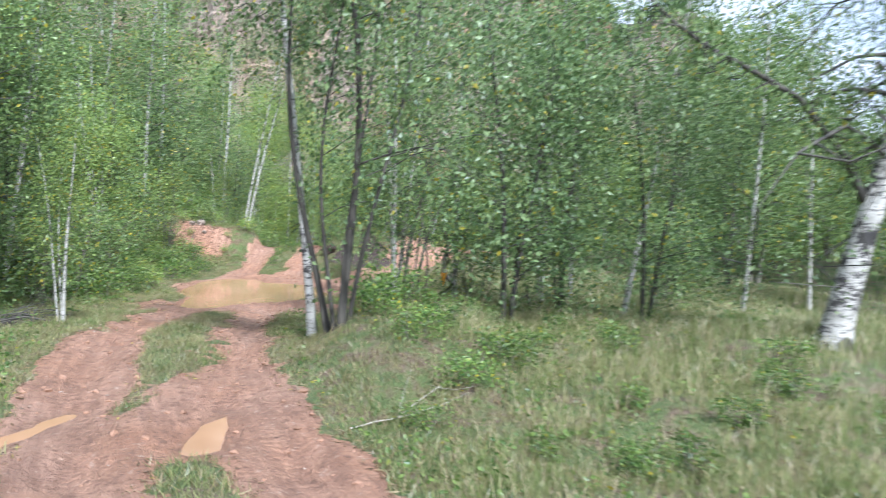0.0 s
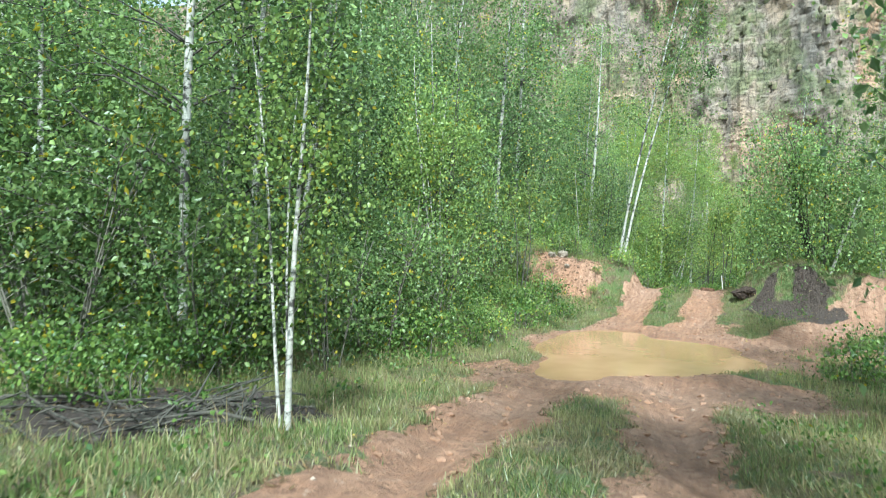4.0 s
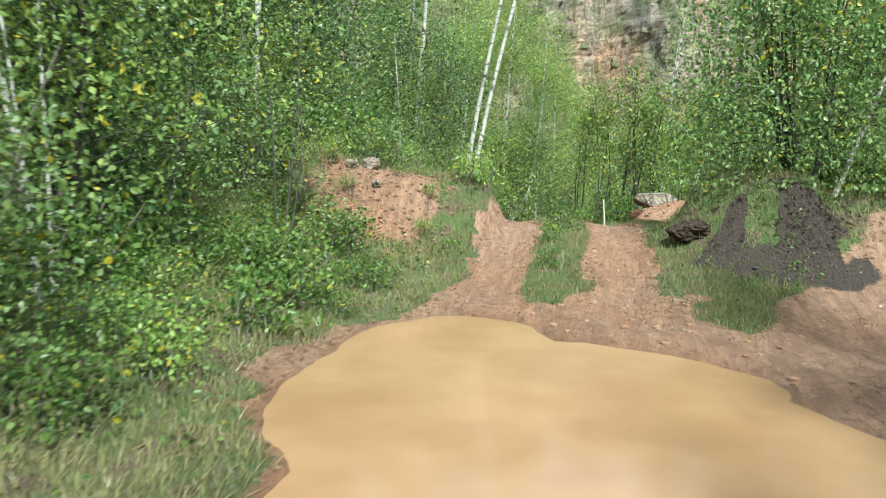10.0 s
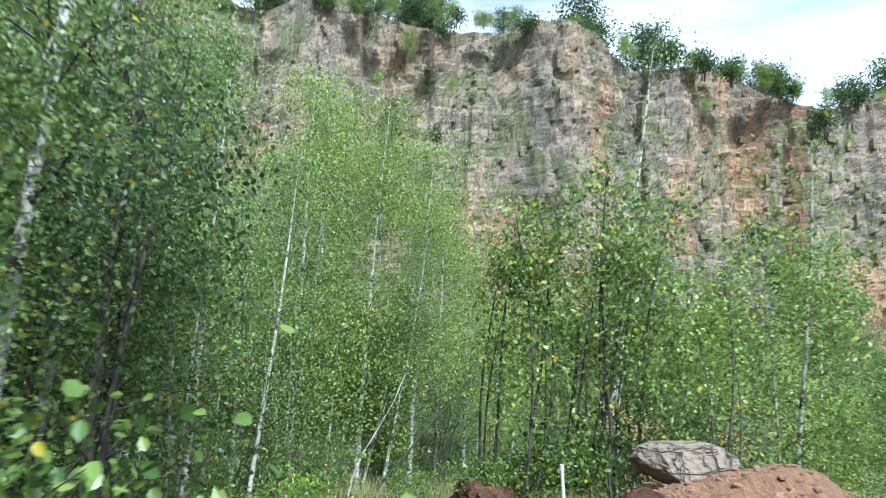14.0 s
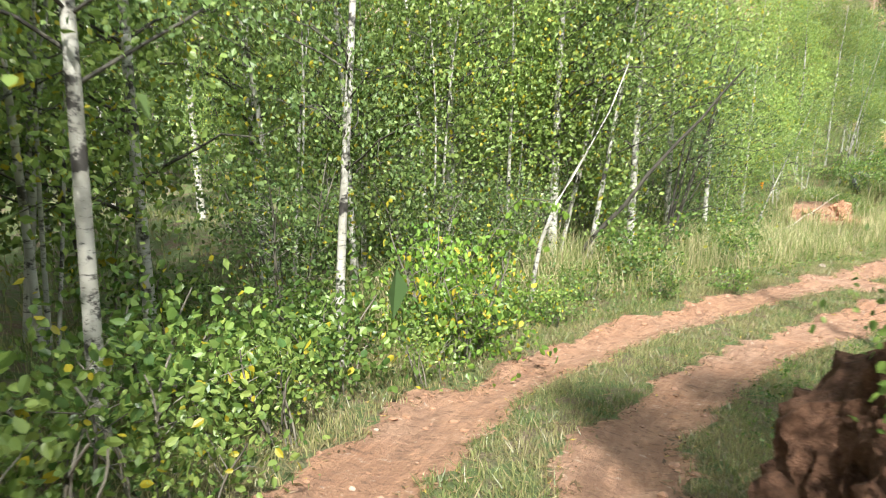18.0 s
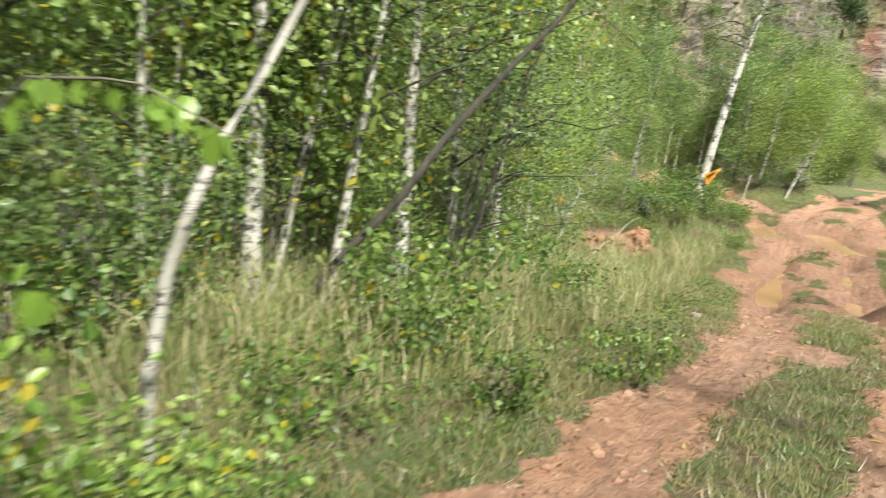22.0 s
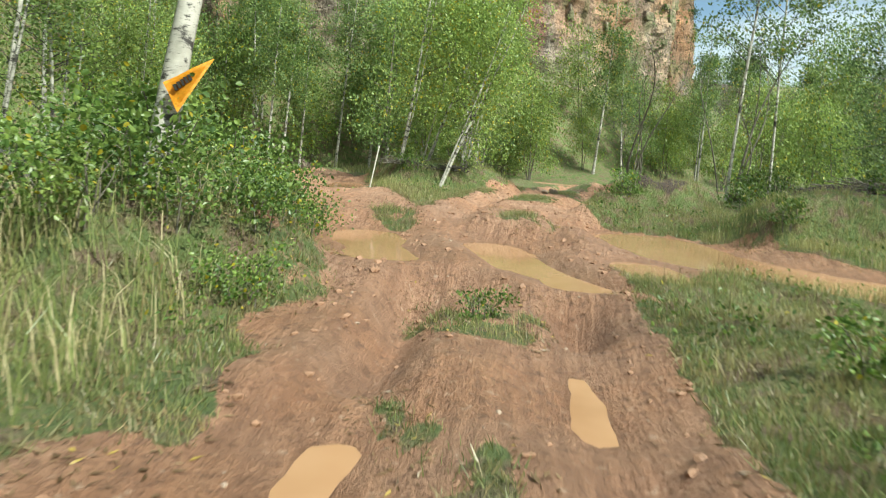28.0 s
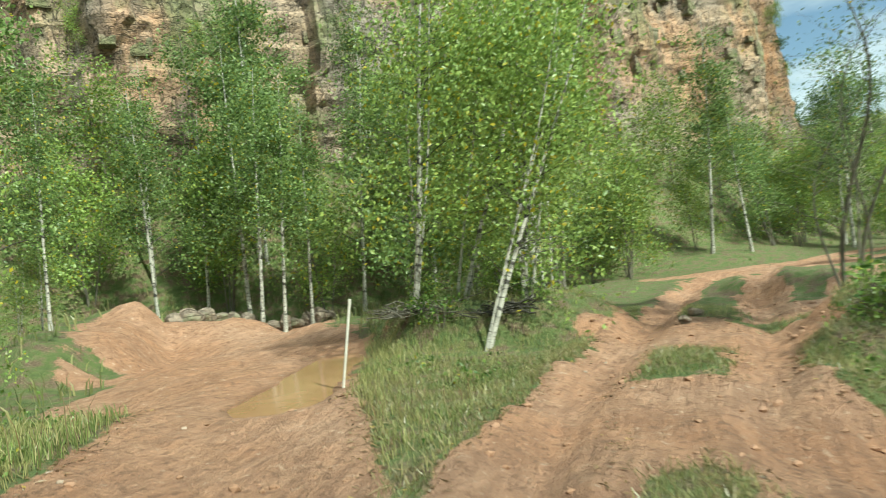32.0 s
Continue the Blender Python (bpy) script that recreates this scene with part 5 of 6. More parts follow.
for x, y, size in ((-5.9, 26.4, .5), (-5.75, 27.2, .6), (-5.85, 25.2, .45), (-5.95, 28.0, .6), (1.4, 61.4, .5), (8.1, 68.8, .8), (8.3, 69.2, .8), (2.9, 58.6, .7), (-6.9, 47.0, .7), (-7.9, 46.2, .7)):
    again(P_HERB2, x, y, rng.uniform(0, 360), size)


def blades(name, count, box, near, far, tall, width, mat, label, seed, thin=1.0, where=None):
    r = np.random.default_rng(seed)
    x, y = r.uniform(box[0], box[1], count), r.uniform(box[2], box[3], count)
    z, mud, dark, wet, water, d, s, dc, al = sample(x, y)
    clump = vnoise(x * 2.2, y * 2.2, 31) * .6 + vnoise(x * .6, y * .6, 37) * .4
    ok = (d > near) & (d < far) & (mud + r.normal(0, .12, count) < .42) & (water > .12) & (dark + r.uniform(0, .6, count) < .7) & (clump + r.uniform(-.25, .25, count) > .40 * thin)
    if where is not None:
        ok &= where(x, y, s)
    x, y, z, clump, d = x[ok], y[ok], z[ok], clump[ok], d[ok]
    n = len(x)
    h = tall * (.45 + clump * 1.1) * r.uniform(.5, 1.3, n) * (.55 + .55 * smooth(1.1, 3.6, d))
    az, fa = r.uniform(0, 6.28, n), r.uniform(0, 6.28, n)
    bend = h * r.uniform(.15, .75, n)
    w = width * r.uniform(.7, 1.3, n) * (1 + d * .10)
    sx, sy = np.cos(fa) * w / 2, np.sin(fa) * w / 2
    bx, by = np.cos(az) * bend, np.sin(az) * bend
    b0, b1 = np.stack([x - sx, y - sy, z - .02], 1), np.stack([x + sx, y + sy, z - .02], 1)
    m0 = np.stack([x - sx * .8 + bx * .3, y - sy * .8 + by * .3, z + h * .6], 1)
    m1 = np.stack([x + sx * .8 + bx * .3, y + sy * .8 + by * .3, z + h * .6], 1)
    tp = np.stack([x + bx, y + by, z + h * .92], 1)
    k = np.arange(n)[:, None] * 5
    f = np.concatenate([k + [0, 1, 3], k + [0, 3, 2], k + [2, 3, 4]])
    ob = new(name, mesh_of(name, np.stack([b0, b1, m0, m1, tp], 1).reshape(-1, 3), f, mat))
    return tagged(ob, label, "grass", kind="stuff")


blades("grass", 900000, (-14, 10, .5, 76), 0, 6.0, .14, .006, GRASS_MAT, "rough green and straw-coloured grass beside the ruts", 41)
blades("far_grass", 90000, (-25, 30, -4, 92), 5.5, 24, .26, .014, GRASS_MAT, "long rough grass under the trees", 42)
blades("tall_grass", 70000, (-12, 3, 42, 63), 2.2, 7.0, .55, .008, TALL_MAT, "tall arching grass beside the trail", 43, 1.1, lambda x, y, s: s < 0)
blades("dry_grass", 50000, (-13, 6, 1, 70), 1.7, 7.0, .32, .006, DRY_MAT, "dry straw-coloured stalks", 44, 1.35)
blades("meadow_grass", 80000, (0, 14, 4, 24), 1.5, 16, .22, .006, TALL_MAT, "long pale meadow grass", 45)


def turf(name, count, box, far, tall, width, mat, label, seed):
    """Short blades, one pointed sliver each."""
    r = np.random.default_rng(seed)
    x, y = r.uniform(box[0], box[1], count), r.uniform(box[2], box[3], count)
    z, mud, dark, wet, water, d, s, dc, al = sample(x, y)
    ok = (d < far * r.uniform(.3, 1, count)) & (mud + r.normal(0, .12, count) < .45) & (water > .08) & (dark < .5) & (vnoise(x * 3, y * 3, 8) + r.uniform(-.3, .3, count) > .3)
    x, y, z, d = x[ok], y[ok], z[ok], d[ok]
    n = len(x)
    h, az, fa = tall * r.uniform(.4, 1.3, n), r.uniform(0, 6.28, n), r.uniform(0, 6.28, n)
    w = width * r.uniform(.6, 1.4, n)
    lean = h * r.uniform(.3, 1.4, n)
    a = np.stack([x - np.cos(fa) * w, y - np.sin(fa) * w, z - .01], 1)
    b = np.stack([x + np.cos(fa) * w, y + np.sin(fa) * w, z - .01], 1)
    c = np.stack([x + np.cos(az) * lean, y + np.sin(az) * lean, z + h], 1)
    return tagged(new(name, mesh_of(name, np.stack([a, b, c], 1).reshape(-1, 3), np.arange(3 * n).reshape(-1, 3), mat)), label, "grass", kind="stuff")


turf("short_grass", 1700000, (-12, 9, 1.5, 72), 6.0, .075, .006, TURF_MAT, "short matted turf with dead blades", 46)


def weeds(name, count, box, size, mat, label, seed, near, far, patch):
    """Low broad-leaved plants: a rosette of small leaves at each spot."""
    r = np.random.default_rng(seed)
    x, y = r.uniform(box[0], box[1], count), r.uniform(box[2], box[3], count)
    z, mud, dark, wet, water, d, s, dc, al = sample(x, y)
    ok = (d > near) & (d < far) & (mud < .25) & (water > .2) & (vnoise(x * .9, y * .9, 19) + r.uniform(-.15, .15, count) > patch)
    c = np.stack([x, y, z], 1)[ok]
    k = r.integers(5, 14, len(c))
    p = np.repeat(c, k, 0)
    hgt = np.repeat(r.uniform(.05, .28, len(c)), k)
    p = p + np.stack([r.normal(0, .07, len(p)), r.normal(0, .07, len(p)), hgt * r.uniform(.2, 1, len(p))], 1)
    v, f = leaves(r, p, size, .1, .6)
    return tagged(new(name, mesh_of(name, v, f, mat)), label, "weeds", kind="stuff")


weeds("weeds", 26000, (-13, 9, 2, 72), .05, LEAF_HERB, "low broad-leaved weeds in the grass", 47, 1.4, 6.5, .5)


def litter(name, count, box, size, mat, label, seed, near, far, pick, wide=.7):
    r = np.random.default_rng(seed)
    x, y = r.uniform(box[0], box[1], count), r.uniform(box[2], box[3], count)
    z, mud, dark, wet, water, d, s, dc, al = sample(x, y)
    ok = (d > near) & (d < far) & (water > .05) & pick(mud, dark, r.uniform(0, 1, count))
    c = np.stack([x, y, z + .012], 1)[ok]
    v, f = leaves(r, c, size, 0, wide)
    v[:, 2] = np.repeat(c[:, 2], 4) + (v[:, 2] - np.repeat(c[:, 2], 4)) * .35
    return tagged(new(name, mesh_of(name, v, f, mat)), label, "leaf litter", kind="stuff")


LITTER_MAT = leaf_material("fallen_leaf", (0.10, 0.06, 0.03), (0.34, 0.24, 0.13), (0.50, 0.38, 0.10), .06)
litter("dead_blade", 110000, (-12, 10, 2, 76), .19, DRY_MAT, "dead grass blades and straw along the verge", 52, .1, 6, lambda m, k, u: (m < .6) & (u < .8), .07)
litter("fallen_leaf", 42000, (-12, 10, 2, 76), .05, LITTER_MAT, "brown fallen leaves and twigs along the verge", 51, .2, 7, lambda m, k, u: (m < .75) & (u < .7))

litter("verge_litter", 240000, (-10, 8, 3, 72), .075, LITTER_MAT, "dead leaves, straw and twigs trodden in at the mud's edge", 53, .2, 7, lambda m, k, u: (m > .06) & (m < .93) & (u < .85), .3)


def clods(name, count, size, mat, label, seed, pick, box=(-11, 11, 2, 76)):
    r = np.random.default_rng(seed)
    bm = bmesh.new()
    bmesh.ops.create_icosphere(bm, subdivisions=1, radius=1)
    base = np.array([v.co[:] for v in bm.verts])
    tri = np.array([[v.index for v in f.verts] for f in bm.faces])
    bm.free()
    x, y = r.uniform(box[0], box[1], count * 6), r.uniform(box[2], box[3], count * 6)
    z, mud, dark, wet, water, d, s, dc, al = sample(x, y)
    ok = np.flatnonzero(pick(mud, dark, water, d, s, r.uniform(0, 1, len(x))))[:count]
    vs = []
    for i in ok:
        q = size * r.uniform(.35, 1.0) ** 2
        vs.append(base * (1 + r.normal(0, .22, (12, 1))) * q * (1, r.uniform(.6, 1), .6) + (x[i], y[i], z[i] + q * .15))
    f = (tri[None] + np.arange(len(ok))[:, None, None] * 12).reshape(-1, 3)
    return tagged(new(name, mesh_of(name, np.concatenate(vs), f, mat)), label, "mud", kind="stuff")


MUD_MAT = simple("wet_red_mud", (0.27, 0.15, 0.09), .7, 9.0)
clods("mud_clod", 3600, .05, MUD_MAT, "small lumps of churned red mud", 61, lambda m, k, w, d, s, u: (m > .5) & (w > .05) & (d < 4) & ((np.abs(np.abs(s) - 1.25) < .25) | (u < .4)))
SCARP_MAT = simple("red_scarp_earth", (0.34, 0.185, 0.11), .95, 8.0, 2.4, .06)
RUBBLE_MAT = simple("mound_rubble", (0.23, 0.14, 0.095), .95, 12.0, 1.6)
clods("rubble", 900, .05, RUBBLE_MAT, "loose red stones and clods on the mound", 64, lambda m, k, w, d, s, u: (d > 1.6) & (u < .5), (-10.0, -7.4, 25.2, 27.6))
clods("rubble", 400, .05, RUBBLE_MAT, "loose red stones and clods on the mound", 65, lambda m, k, w, d, s, u: (d > 1.2) & (u < .5), (-5.6, -2.6, 32.8, 35.0))
clods("rubble", 260, .07, RUBBLE_MAT, "loose red stones and clods on the bank", 66, lambda m, k, w, d, s, u: (d > .9) & (u < .5), (-7.0, -4.6, 34.6, 38.4))
clods("dark_clod", 700, .09, simple("black_earth", (0.06, 0.045, 0.04), .9, 9.0), "loose black earth and stones on the bank", 62, lambda m, k, w, d, s, u: k > .55)
clods("pebble", 700, .028, simple("pale_pebble", (0.34, 0.26, 0.20), .85, 14.0), "pale pebbles and grit in the trail", 63, lambda m, k, w, d, s, u: (m > .35) & (w > .05) & (d < 6) & (u < .3))


# ---------------------------------------------------------------- stones and earth
def boulder(name, x, y, size, mat, label, seed, sink=.3, z=None, category="rock"):
    rough = .17 if category == "earth" else .06
    bm = bmesh.new()
    bmesh.ops.create_icosphere(bm, subdivisions=5 if name == "earth_bank" else 4, radius=1)
    r = np.random.default_rng(seed)
    planes = [(Vector(r.normal(size=3)).normalized(), r.uniform(.55, .85)) for _ in range(11)]
    for v in bm.verts:
        for n, d in planes:
            o = v.co.dot(n) - d
            if o > 0:
                v.co -= n * o
        o = Vector((seed * 3.7, 0, 0))
        v.co += v.co.normalized() * rough * (noise.noise(v.co * 2.2 + o) + .6 * noise.noise(v.co * 5 + o) + .4 * noise.noise(v.co * 11 + o) + (.25 if rough < .1 else .5) * noise.noise(v.co * 19 + o) + (0 if rough < .1 else .35) * noise.noise(v.co * 37 + o))
        v.co = Vector((v.co.x * size[0], v.co.y * size[1], v.co.z * size[2]))
    ob = new(name, from_bm(name, bm, mat))
    ob.matrix_world = pose(x, y, (gz(x, y) if z is None else z) + size[2] * (1 - sink) * .8, 0, 0, r.uniform(0, 360))
    return tagged(ob, label, category)


boulder("boulder", -4.2, 34.15, (.52, .38, .25), BOULDER_MAT, "flat-topped pale boulder on the red mound", 1)
boulder("boulder", -4.62, 33.75, (.30, .24, .15), EARTH_MAT, "reddish block under the pale boulder", 2, .7)
boulder("boulder", -8.94, 27.1, (.24, .18, .14), BOULDER_MAT, "pale boulder on the earth mound", 3)
boulder("boulder", -9.13, 26.75, (.17, .12, .11), BOULDER_MAT, "small pale stone in the mound", 4)
boulder("boulder", -8.5, 26.1, (.10, .09, .07), BOULDER_MAT, "small pale stone in the mound", 5)
DARK_EARTH = simple("dark_turf_face", (0.07, 0.05, 0.04), .97, 16.0, 3.0, .06)
boulder("earth_clump", -4.0, 26.2, (.26, .36, .18), DARK_EARTH, "dark overhanging earth clump at the bank's end", 6, .6, category="earth")
boulder("earth_bank", -6.2, 37.1, (.68, 1.2, .82), EARTH_MAT, "undercut bank of dark red earth beside the trail", 20, 1, z=-2.72, category="earth")
boulder("earth_bank", -6.0, 35.3, (.6, 1.1, .7), EARTH_MAT, "low bank of dark red earth beside the trail", 21, 1, z=-2.3, category="earth")
for k in range(9):
    boulder("earth_clump", -6.95 + .14 * math.sin(k * 2.3), 35.9 + .27 * k, (.13, .15, .11), EARTH_MAT, "fallen clod of red earth at the bank's foot", 22 + k, .4, category="earth")
for x, y, q in ((-3.6, 61.0, .5), (-4.2, 61.0, .55), (-4.9, 60.7, .5), (-3.0, 60.6, .45), (-6.2, 36.4, .6), (-6.0, 37.3, .65), (-5.8, 35.2, .6), (-5.5, 37.9, .7), (-5.9, 36.8, .7), (-5.3, 36.2, .8), (-5.0, 37.2, .8)):
    again(P_HERB, x, y, q * 300, q, z=gz(x, y) + .1)
boulder("earth_bank", -3.75, 60.7, (.95, .55, .62), SCARP_MAT, "crumbling red earth face in the eroded bank", 47, 1, z=-6.05, category="earth")
boulder("earth_bank", -4.75, 60.2, (.8, .5, .45), SCARP_MAT, "low crumbling red earth face in the eroded bank", 48, 1, z=-6.05, category="earth")
for k in range(9):
    boulder("earth_clump", -4.7 + .2 * k, 59.85 + .16 * math.sin(k * 3), (.12 + .04 * (k % 3), .13, .09), SCARP_MAT, "fallen clod of red earth below the bank", 50 + k, .4, category="earth")
for k in range(13):
    boulder("edge_stone", .4 + .34 * k, 83.0 + .22 * k + .2 * math.sin(k * 5), (.30 + .1 * (k % 2), .26, .20 + .06 * (k % 3)), BOULDER_MAT, "rough stone along the sand bank", 60 + k, .35)
for x, y, q in ((9.0, 73.6, .16), (8.3, 72.8, .13), (11.8, 69.5, .3), (12.4, 69.2, .25), (-5.1, 50.9, .1)):
    boulder("stone", x, y, (q, q * .8, q * .6), BOULDER_MAT, "loose stone by the trail", int(q * 100 + y))


# ---------------------------------------------------------------- stakes, pennant, tyre, dead wood
def stake(x, y, high, lean, label):
    ob = empty("marker_stake", x, y, gz(x, y) - .1)
    s = Soup()
    w = np.linspace(0, 1, 5)
    s.tube(np.stack([lean * w, 0 * w, high * w], 1), np.full(5, .017), 8)
    s.tube(np.array([(lean, 0, high), (lean, 0, high + .012)]), np.array([.017, .004]), 8)
    part("rod", s.mesh("rod", STAKE_MAT, True), ob)
    b = Soup()
    b.tube(np.array([(lean * .96, 0, high * .96), (lean, 0, high + .014)]), np.array([.0195, .0195]), 8)
    part("cap", b.mesh("cap", STAKE_MAT), ob)
    return tagged(ob, label, "stake")


stake(-5.3, 33.5, 1.15, -.10, "thin pale marker stake beside the mound")
stake(3.2, 71.9, 1.1, .20, "leaning pale marker stake beside the puddle")


def pennant(x, y, z, a, b, c, label, printed=True):
    ob = empty("pennant", x, y, z)
    A, B, C = (Vector(v) for v in (a, b, c))
    nrm = (B - A).cross(C - A).normalized()
    bm = bmesh.new()
    n = 8
    rows = []
    for i in range(n + 1):
        row = []
        for j in range(n + 1 - i):
            p = A + (B - A) * (i / n) + (C - A) * (j / n) + nrm * .018 * math.sin(i * .9 + j * .7)
            row.append(bm.verts.new(p))
        rows.append(row)
    for i in range(n):
        for j in range(n - i):
            bm.faces.new((rows[i][j], rows[i + 1][j], rows[i][j + 1]))
            if j < n - i - 1:
                bm.faces.new((rows[i + 1][j], rows[i + 1][j + 1], rows[i][j + 1]))
    bmesh.ops.solidify(bm, geom=bm.faces[:], thickness=.004)
    part("cloth", from_bm("cloth", bm, FLAG_MAT, True), ob)
    if printed:
        for k in range(5):
            bm = bmesh.new()
            m = A + (B - A) * (.17 + .075 * k) + (C - A) * (.30 - .02 * k) - nrm * .03
            u, v = (B - A).normalized() * .014, (C - A).normalized() * .03
            vs = [bm.verts.new(m + u * i + v * j + nrm * q) for q in (0, .06) for i, j in ((-1, -1), (1, -1), (1, 1), (-1, 1))]
            for f in ((0, 1, 2, 3), (4, 7, 6, 5), (0, 4, 5, 1), (1, 5, 6, 2), (2, 6, 7, 3), (3, 7, 4, 0)):
                bm.faces.new([vs[i] for i in f])
            part("print_bar", from_bm("print_bar", bm, INK_MAT), ob)
    return tagged(ob, label, "flag")


pennant(-1.12, 63.12, -4.12, (-.20, .04, -.02), (.26, -.10, .24), (-.06, .0, -.30), "triangular orange pennant tied to a birch")
pennant(-5.50, 8.30, .32, (-.06, 0, .08), (.02, -.03, .12), (.10, -.04, -.16), "small orange marker tied to a birch", False)
pennant(.02, 14.86, -.35, (-.06, 0, .1), (.06, -.02, .1), (.0, -.04, -.16), "small orange marker on a dead stem", False)
pennant(-6.15, 57.55, -4.55, (-.06, 0, .06), (.06, -.02, .1), (.02, -.04, -.16), "small orange marker tied to a thin birch", False)


def stick(name, pts, radius, mat, label, forks=0, seed=1, category="dead wood"):
    r = np.random.default_rng(seed)
    s = Soup()
    p = np.array(pts, float)
    t = np.linspace(0, 1, len(p))
    u = np.linspace(0, 1, 9)
    q = np.stack([np.interp(u, t, p[:, c]) for c in range(3)], 1) + r.normal(0, radius * .7, (9, 3))
    o = p[0].copy()
    q, p = q - o, p - o
    s.tube(q, radius * (1 - u * .75), 6)
    if forks:
        ob = empty(name, *o)
        part("stem", s.mesh("stem", mat, True), ob)
    ln = np.linalg.norm(p[-1] - p[0])
    for k in range(forks):
        i = r.integers(2, 8)
        e = q[i] + (q[-1] - q[0]) * .25 + r.normal(0, .16, 3) * ln
        b = Soup()
        b.tube(np.stack([q[i], (q[i] + e) / 2 + r.normal(0, .03, 3), e]), radius * np.array([.5, .35, .12]), 4)
        part("side_branch", b.mesh("side_branch", mat, True), ob)
    if not forks:
        ob = new(name, s.mesh(name, mat, True))
        ob.location = o
    return tagged(ob, label, category)


def on(x, y, up=0.0):
    return (x, y, gz(x, y) + up)


PALE_WOOD = plain_bark("bleached_wood", (0.20, 0.17, 0.13), (0.46, 0.42, 0.35))
stick("dead_snag", [on(0, 15, -.1), on(.05, 15, .9), on(-.02, 15.02, 1.75)], .09, BARK_GREY, "broken dead stem with an orange marker", 2, 3)
stick("fallen_branch", [on(-5.4, 58.2, .02), on(-4.6, 59.4, .28), on(-3.6, 61.1, .45)], .022, PALE_WOOD, "long bleached branch lying on the bank", 1, 4)
stick("fallen_branch", [on(-11.6, 20.6, .1), on(-10.8, 21.6, .8), on(-9.6, 22.8, 1.35)], .05, BARK_DARK, "dark broken bough leaning out of the wood", 4, 5)
stick("fallen_tree", [(-9.85, 47.98, -4.95), (-9.3, 47.96, -4.05), (-8.4, 47.94, -2.9), (-7.6, 47.93, -1.9), (-6.9, 47.9, -1.1)], .06, BARK_DARK, "dark thin trunk leaning out over the verge", 0, 6, "tree trunk")
stick("bent_birch", [(-9.80, 44.84, -4.85), (-9.70, 44.84, -4.1), (-9.63, 44.84, -3.57), (-9.52, 44.84, -3.26), (-9.37, 44.84, -2.96), (-9.25, 44.84, -2.65), (-9.08, 44.84, -2.33), (-8.75, 44.9, -1.6), (-8.5, 44.95, -.9)], .042, BARK_BIRCH, "crooked white birch stem", 0, 17, "birch")
stick("bent_sapling", [on(-4.1, 61.8, -.05), on(-4.9, 62.3, 1.0), on(-5.4, 62.8, 2.4)], .03, PALE_WOOD, "pale bent birch stem above the bank", 3, 7)
stick("fallen_branch", [on(-.8, 6.6, .02), on(-.4, 6.9, .04), on(.1, 7.6, .05)], .009, PALE_WOOD, "bleached dead stalks at the trail edge", 5, 8)
stick("dead_bough", [on(-8.2, 52.3, .1), on(-7.9, 52.6, 1.1), on(-7.4, 53.0, 2.3), on(-6.8, 53.4, 3.0)], .026, BARK_DARK, "thin dark limb arching over the grass", 8, 9)


def brush_pile(x, y, count, reach, mat, label, seed):
    r = np.random.default_rng(seed)
    ob = empty("brush_pile", x, y, gz(x, y))
    for k in range(count):
        s = Soup()
        a, b = r.uniform(0, 6.28), r.uniform(-.25, .35)
        c = np.array([*r.normal(0, reach * .35, 2), r.uniform(.0, .12)])
        d = np.array([math.cos(a), math.sin(a), b]) * reach * r.uniform(.3, .7)
        w = np.linspace(-1, 1, 5)[:, None]
        q = c + d * w + r.normal(0, .03, (5, 3))
        q[:, 2] = np.maximum(q[:, 2], .01)
        s.tube(q, r.uniform(.004, .015) * np.array([1, .95, .85, .7, .4]), 5)
        part("stick", s.mesh("stick", mat, True), ob)
    return tagged(ob, label, "brush pile")


brush_pile(-6.5, 10.9, 46, .9, BARK_DARK, "heap of dark rotting sticks on the verge", 1)
brush_pile(-7.6, 9.9, 30, .9, BARK_DARK, "heap of dark rotting logs and sticks", 2)
brush_pile(-10.7, 42.6, 46, 1.0, BARK_GREY, "heap of brown dead stalks under the bushes", 3)
brush_pile(4.6, 74.0, 70, .65, BARK_GREY, "brown tangle of dead twigs on the mound", 4)
brush_pile(6.6, 74.9, 64, .65, BARK_GREY, "brown tangle of dead twigs on the mound", 5)
brush_pile(5.8, 73.3, 56, .6, BARK_DARK, "dead twigs at the foot of the mound", 6)
brush_pile(11.3, 65.6, 40, .9, BARK_GREY, "tangle of grey dead twigs on the bank", 7)
brush_pile(3.2, 54.2, 34, .9, BARK_DARK, "scattered dead twigs on bare earth", 8)
brush_pile(-7.2, 54.2, 46, .9, PALE_WOOD, "bleached dead stalks in the tall grass", 9)


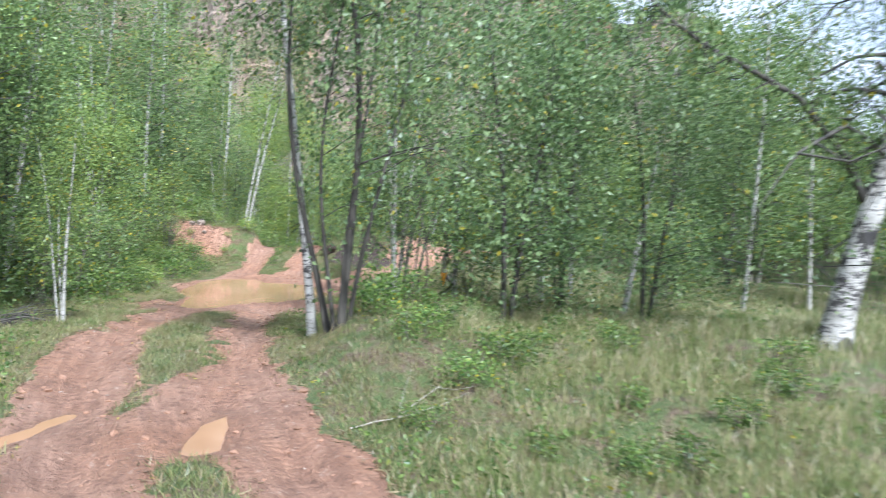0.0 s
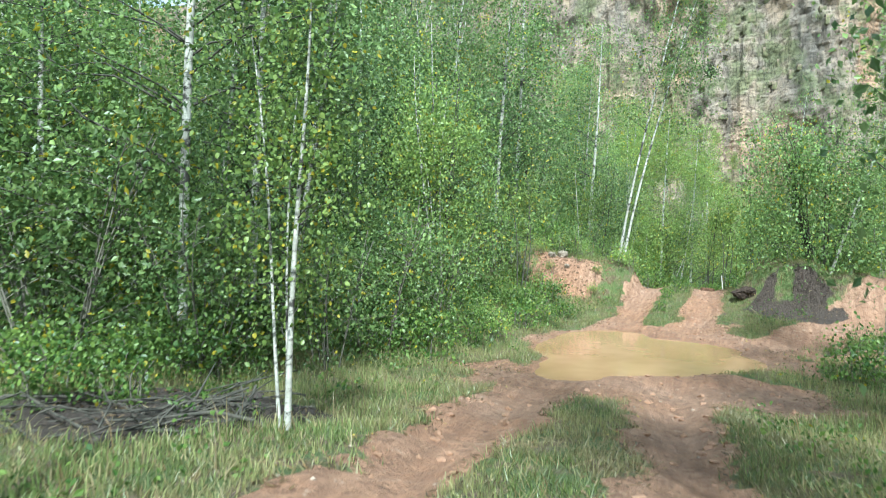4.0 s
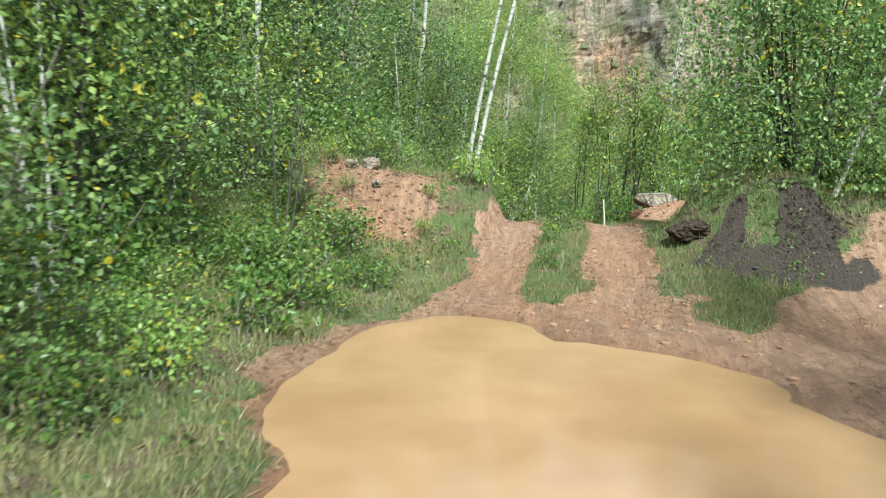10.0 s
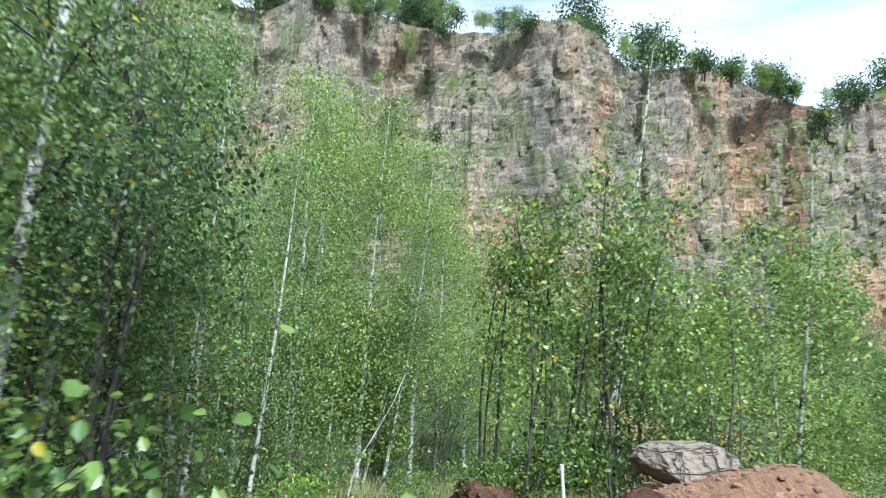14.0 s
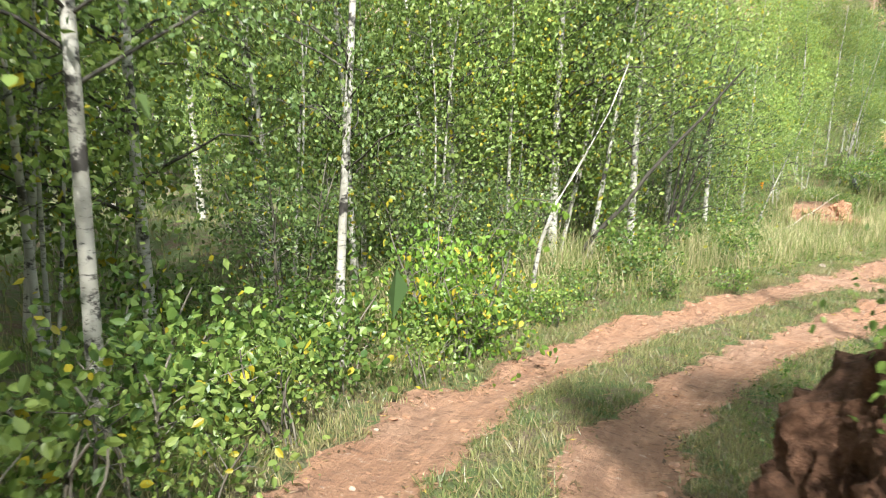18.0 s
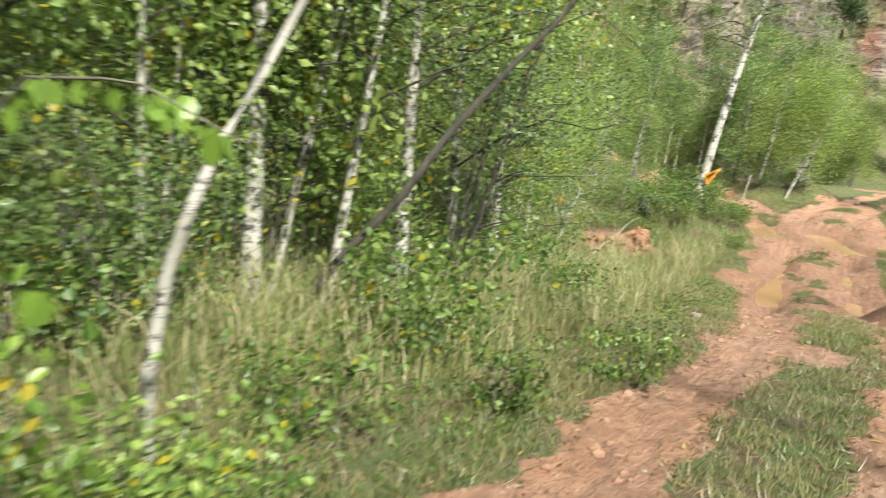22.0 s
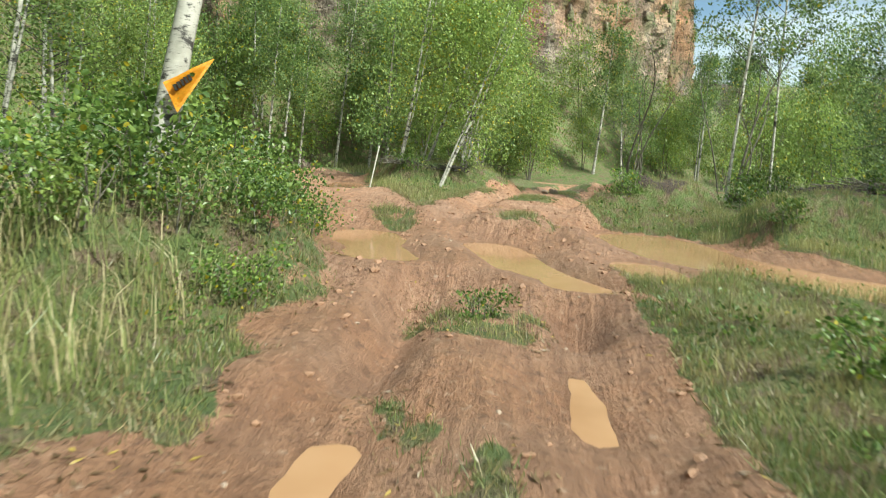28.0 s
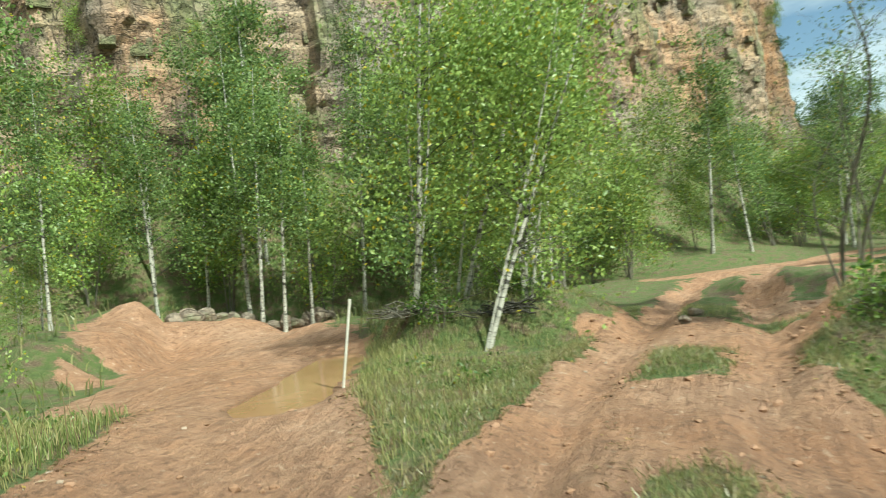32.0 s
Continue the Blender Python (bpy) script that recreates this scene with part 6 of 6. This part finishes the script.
def tyre(x, y, label):
    ob = empty("tyre", x, y, gz(x, y) + .17)
    ob.rotation_euler = (radians(58), 0, radians(35))
    s = Soup()
    ang = np.linspace(0, 2 * math.pi, 41)[:-1]
    prof = [(-.11, .24), (-.13, .33), (-.11, .40), (-.05, .425), (.05, .425), (.11, .40), (.13, .33), (.11, .24), (.06, .25), (-.06, .25)]
    v = np.array([[(r * math.cos(a), r * math.sin(a), w) for w, r in prof] for a in ang]).reshape(-1, 3)
    k = len(prof)
    s.add(v, [(i * k + j, ((i + 1) % 40) * k + j, ((i + 1) % 40) * k + (j + 1) % k, i * k + (j + 1) % k) for i in range(40) for j in range(k)])
    part("casing", s.mesh("casing", TYRE_MAT, True), ob)
    for i in range(40):
        if i % 2 == 0:
            bm = bmesh.new()
            bmesh.ops.create_cube(bm, size=1)
            bmesh.ops.transform(bm, matrix=Matrix.Rotation(ang[i], 4, 'Z') @ Matrix.Translation((.43, 0, 0)) @ Matrix.Diagonal((.025, .045, .18, 1)), verts=bm.verts)
            part("tread_block", from_bm("tread_block", bm, TYRE_MAT), ob)
    return tagged(ob, label, "tyre")


tyre(-2.75, 63.0, "old black tyre half sunk in the bank")

# shrubs rooted in the rock and hanging from its edge
SHRUB = tree("cliff_shrub", 15.8, 95.6, "dark evergreen shrub growing in the cliff face", "shrub", 31, BARK_DARK, LEAF_WOOD, z=8.5,
             height=2.4, radius=.06, crown_from=.1, spread=1.3, n_limbs=24, n_leaves=700, leaf=.25, stems=4, stem_spread=.3, twig=.35, trunk_sides=4, twigs=0)
for k in range(120):
    u = rng.uniform(-40, 37)
    v = np.interp(u, CLIFF[:, 0], CLIFF[:, 1])
    top = float(np.interp(u, CLIFF[:6, 0], CLIFF_TOP[:6]))
    edge = k % 4 != 0
    ob = again((SHRUB, P_FAR3)[k % 3 > 0], u, v - (0.2 if edge else 1.6), rng.uniform(0, 360), rng.uniform(.5, 1.2) * (.4 if k % 3 > 0 else 1),
               z=top - 1.2 if edge else rng.uniform(3, top - 3), label="green shrub clinging to the cliff")
    ob["category"] = "shrub"
# ivy and bushes down the cliff's corner
corner = np.flatnonzero((FACE[0][0] > 36) & (FACE[1][0] < 110))
for k in range(30):
    r = int(FX.shape[0] * (.25 + .74 * k / 30))
    c = corner[-1 - (k * 7) % max(2, len(corner) // 3)]
    ob = again((SHRUB, P_FAR3)[k % 2], FACE[0][r, c], FACE[1][r, c], k * 47, (.8 if k % 2 == 0 else .36) * (.5 + .5 * k / 30), z=FACE[2][r, c] - .6, label="green bush hanging down the cliff's corner")
    ob["category"] = "shrub"

# leafy branch of the yellowing bush, reaching out over the verge
def leafy_branch(pts, radius, n_leaves, size, mat, label, seed):
    r = np.random.default_rng(seed)
    p = np.array(pts, float)
    o = p[0].copy()
    u = np.linspace(0, 1, 14)
    q = np.stack([np.interp(u, np.linspace(0, 1, len(p)), p[:, c]) for c in range(3)], 1) - o
    ob = empty("overhanging_branch", *o)
    b = Soup()
    b.tube(q, radius * (1 - .8 * u), 6)
    part("stem", b.mesh("stem", BARK_GREY, True), ob)
    for k in range(n_leaves):
        f = r.uniform(.35, 1)
        c = np.array([np.interp(f, u, q[:, i]) for i in range(3)]) + np.array([*r.normal(0, .05, 2), -.5 * size])
        v, f_ = leaves(r, c[None], size, 2.2, .75, True)
        part("leaf", mesh_of("leaf", v, f_, mat), ob)
    return tagged(ob, label, "branch")


leafy_branch([on(-10.4, 43.9, -.05), on(-10.3, 43.9, .9), (-9.76, 43.83, -2.72), (-9.3, 43.68, -2.70), (-8.94, 43.56, -2.85)], .012, 46, .095, LEAF_YELLOW, "thin arching branch with hanging fresh green leaves", 71)
leafy_branch([on(-10.5, 43.2, -.05), on(-10.3, 43.2, .8), (-9.9, 43.1, -3.0), (-9.5, 42.9, -2.95), (-9.15, 42.8, -3.1)], .010, 34, .09, LEAF_YELLOW, "thin arching branch with hanging fresh green leaves", 72)
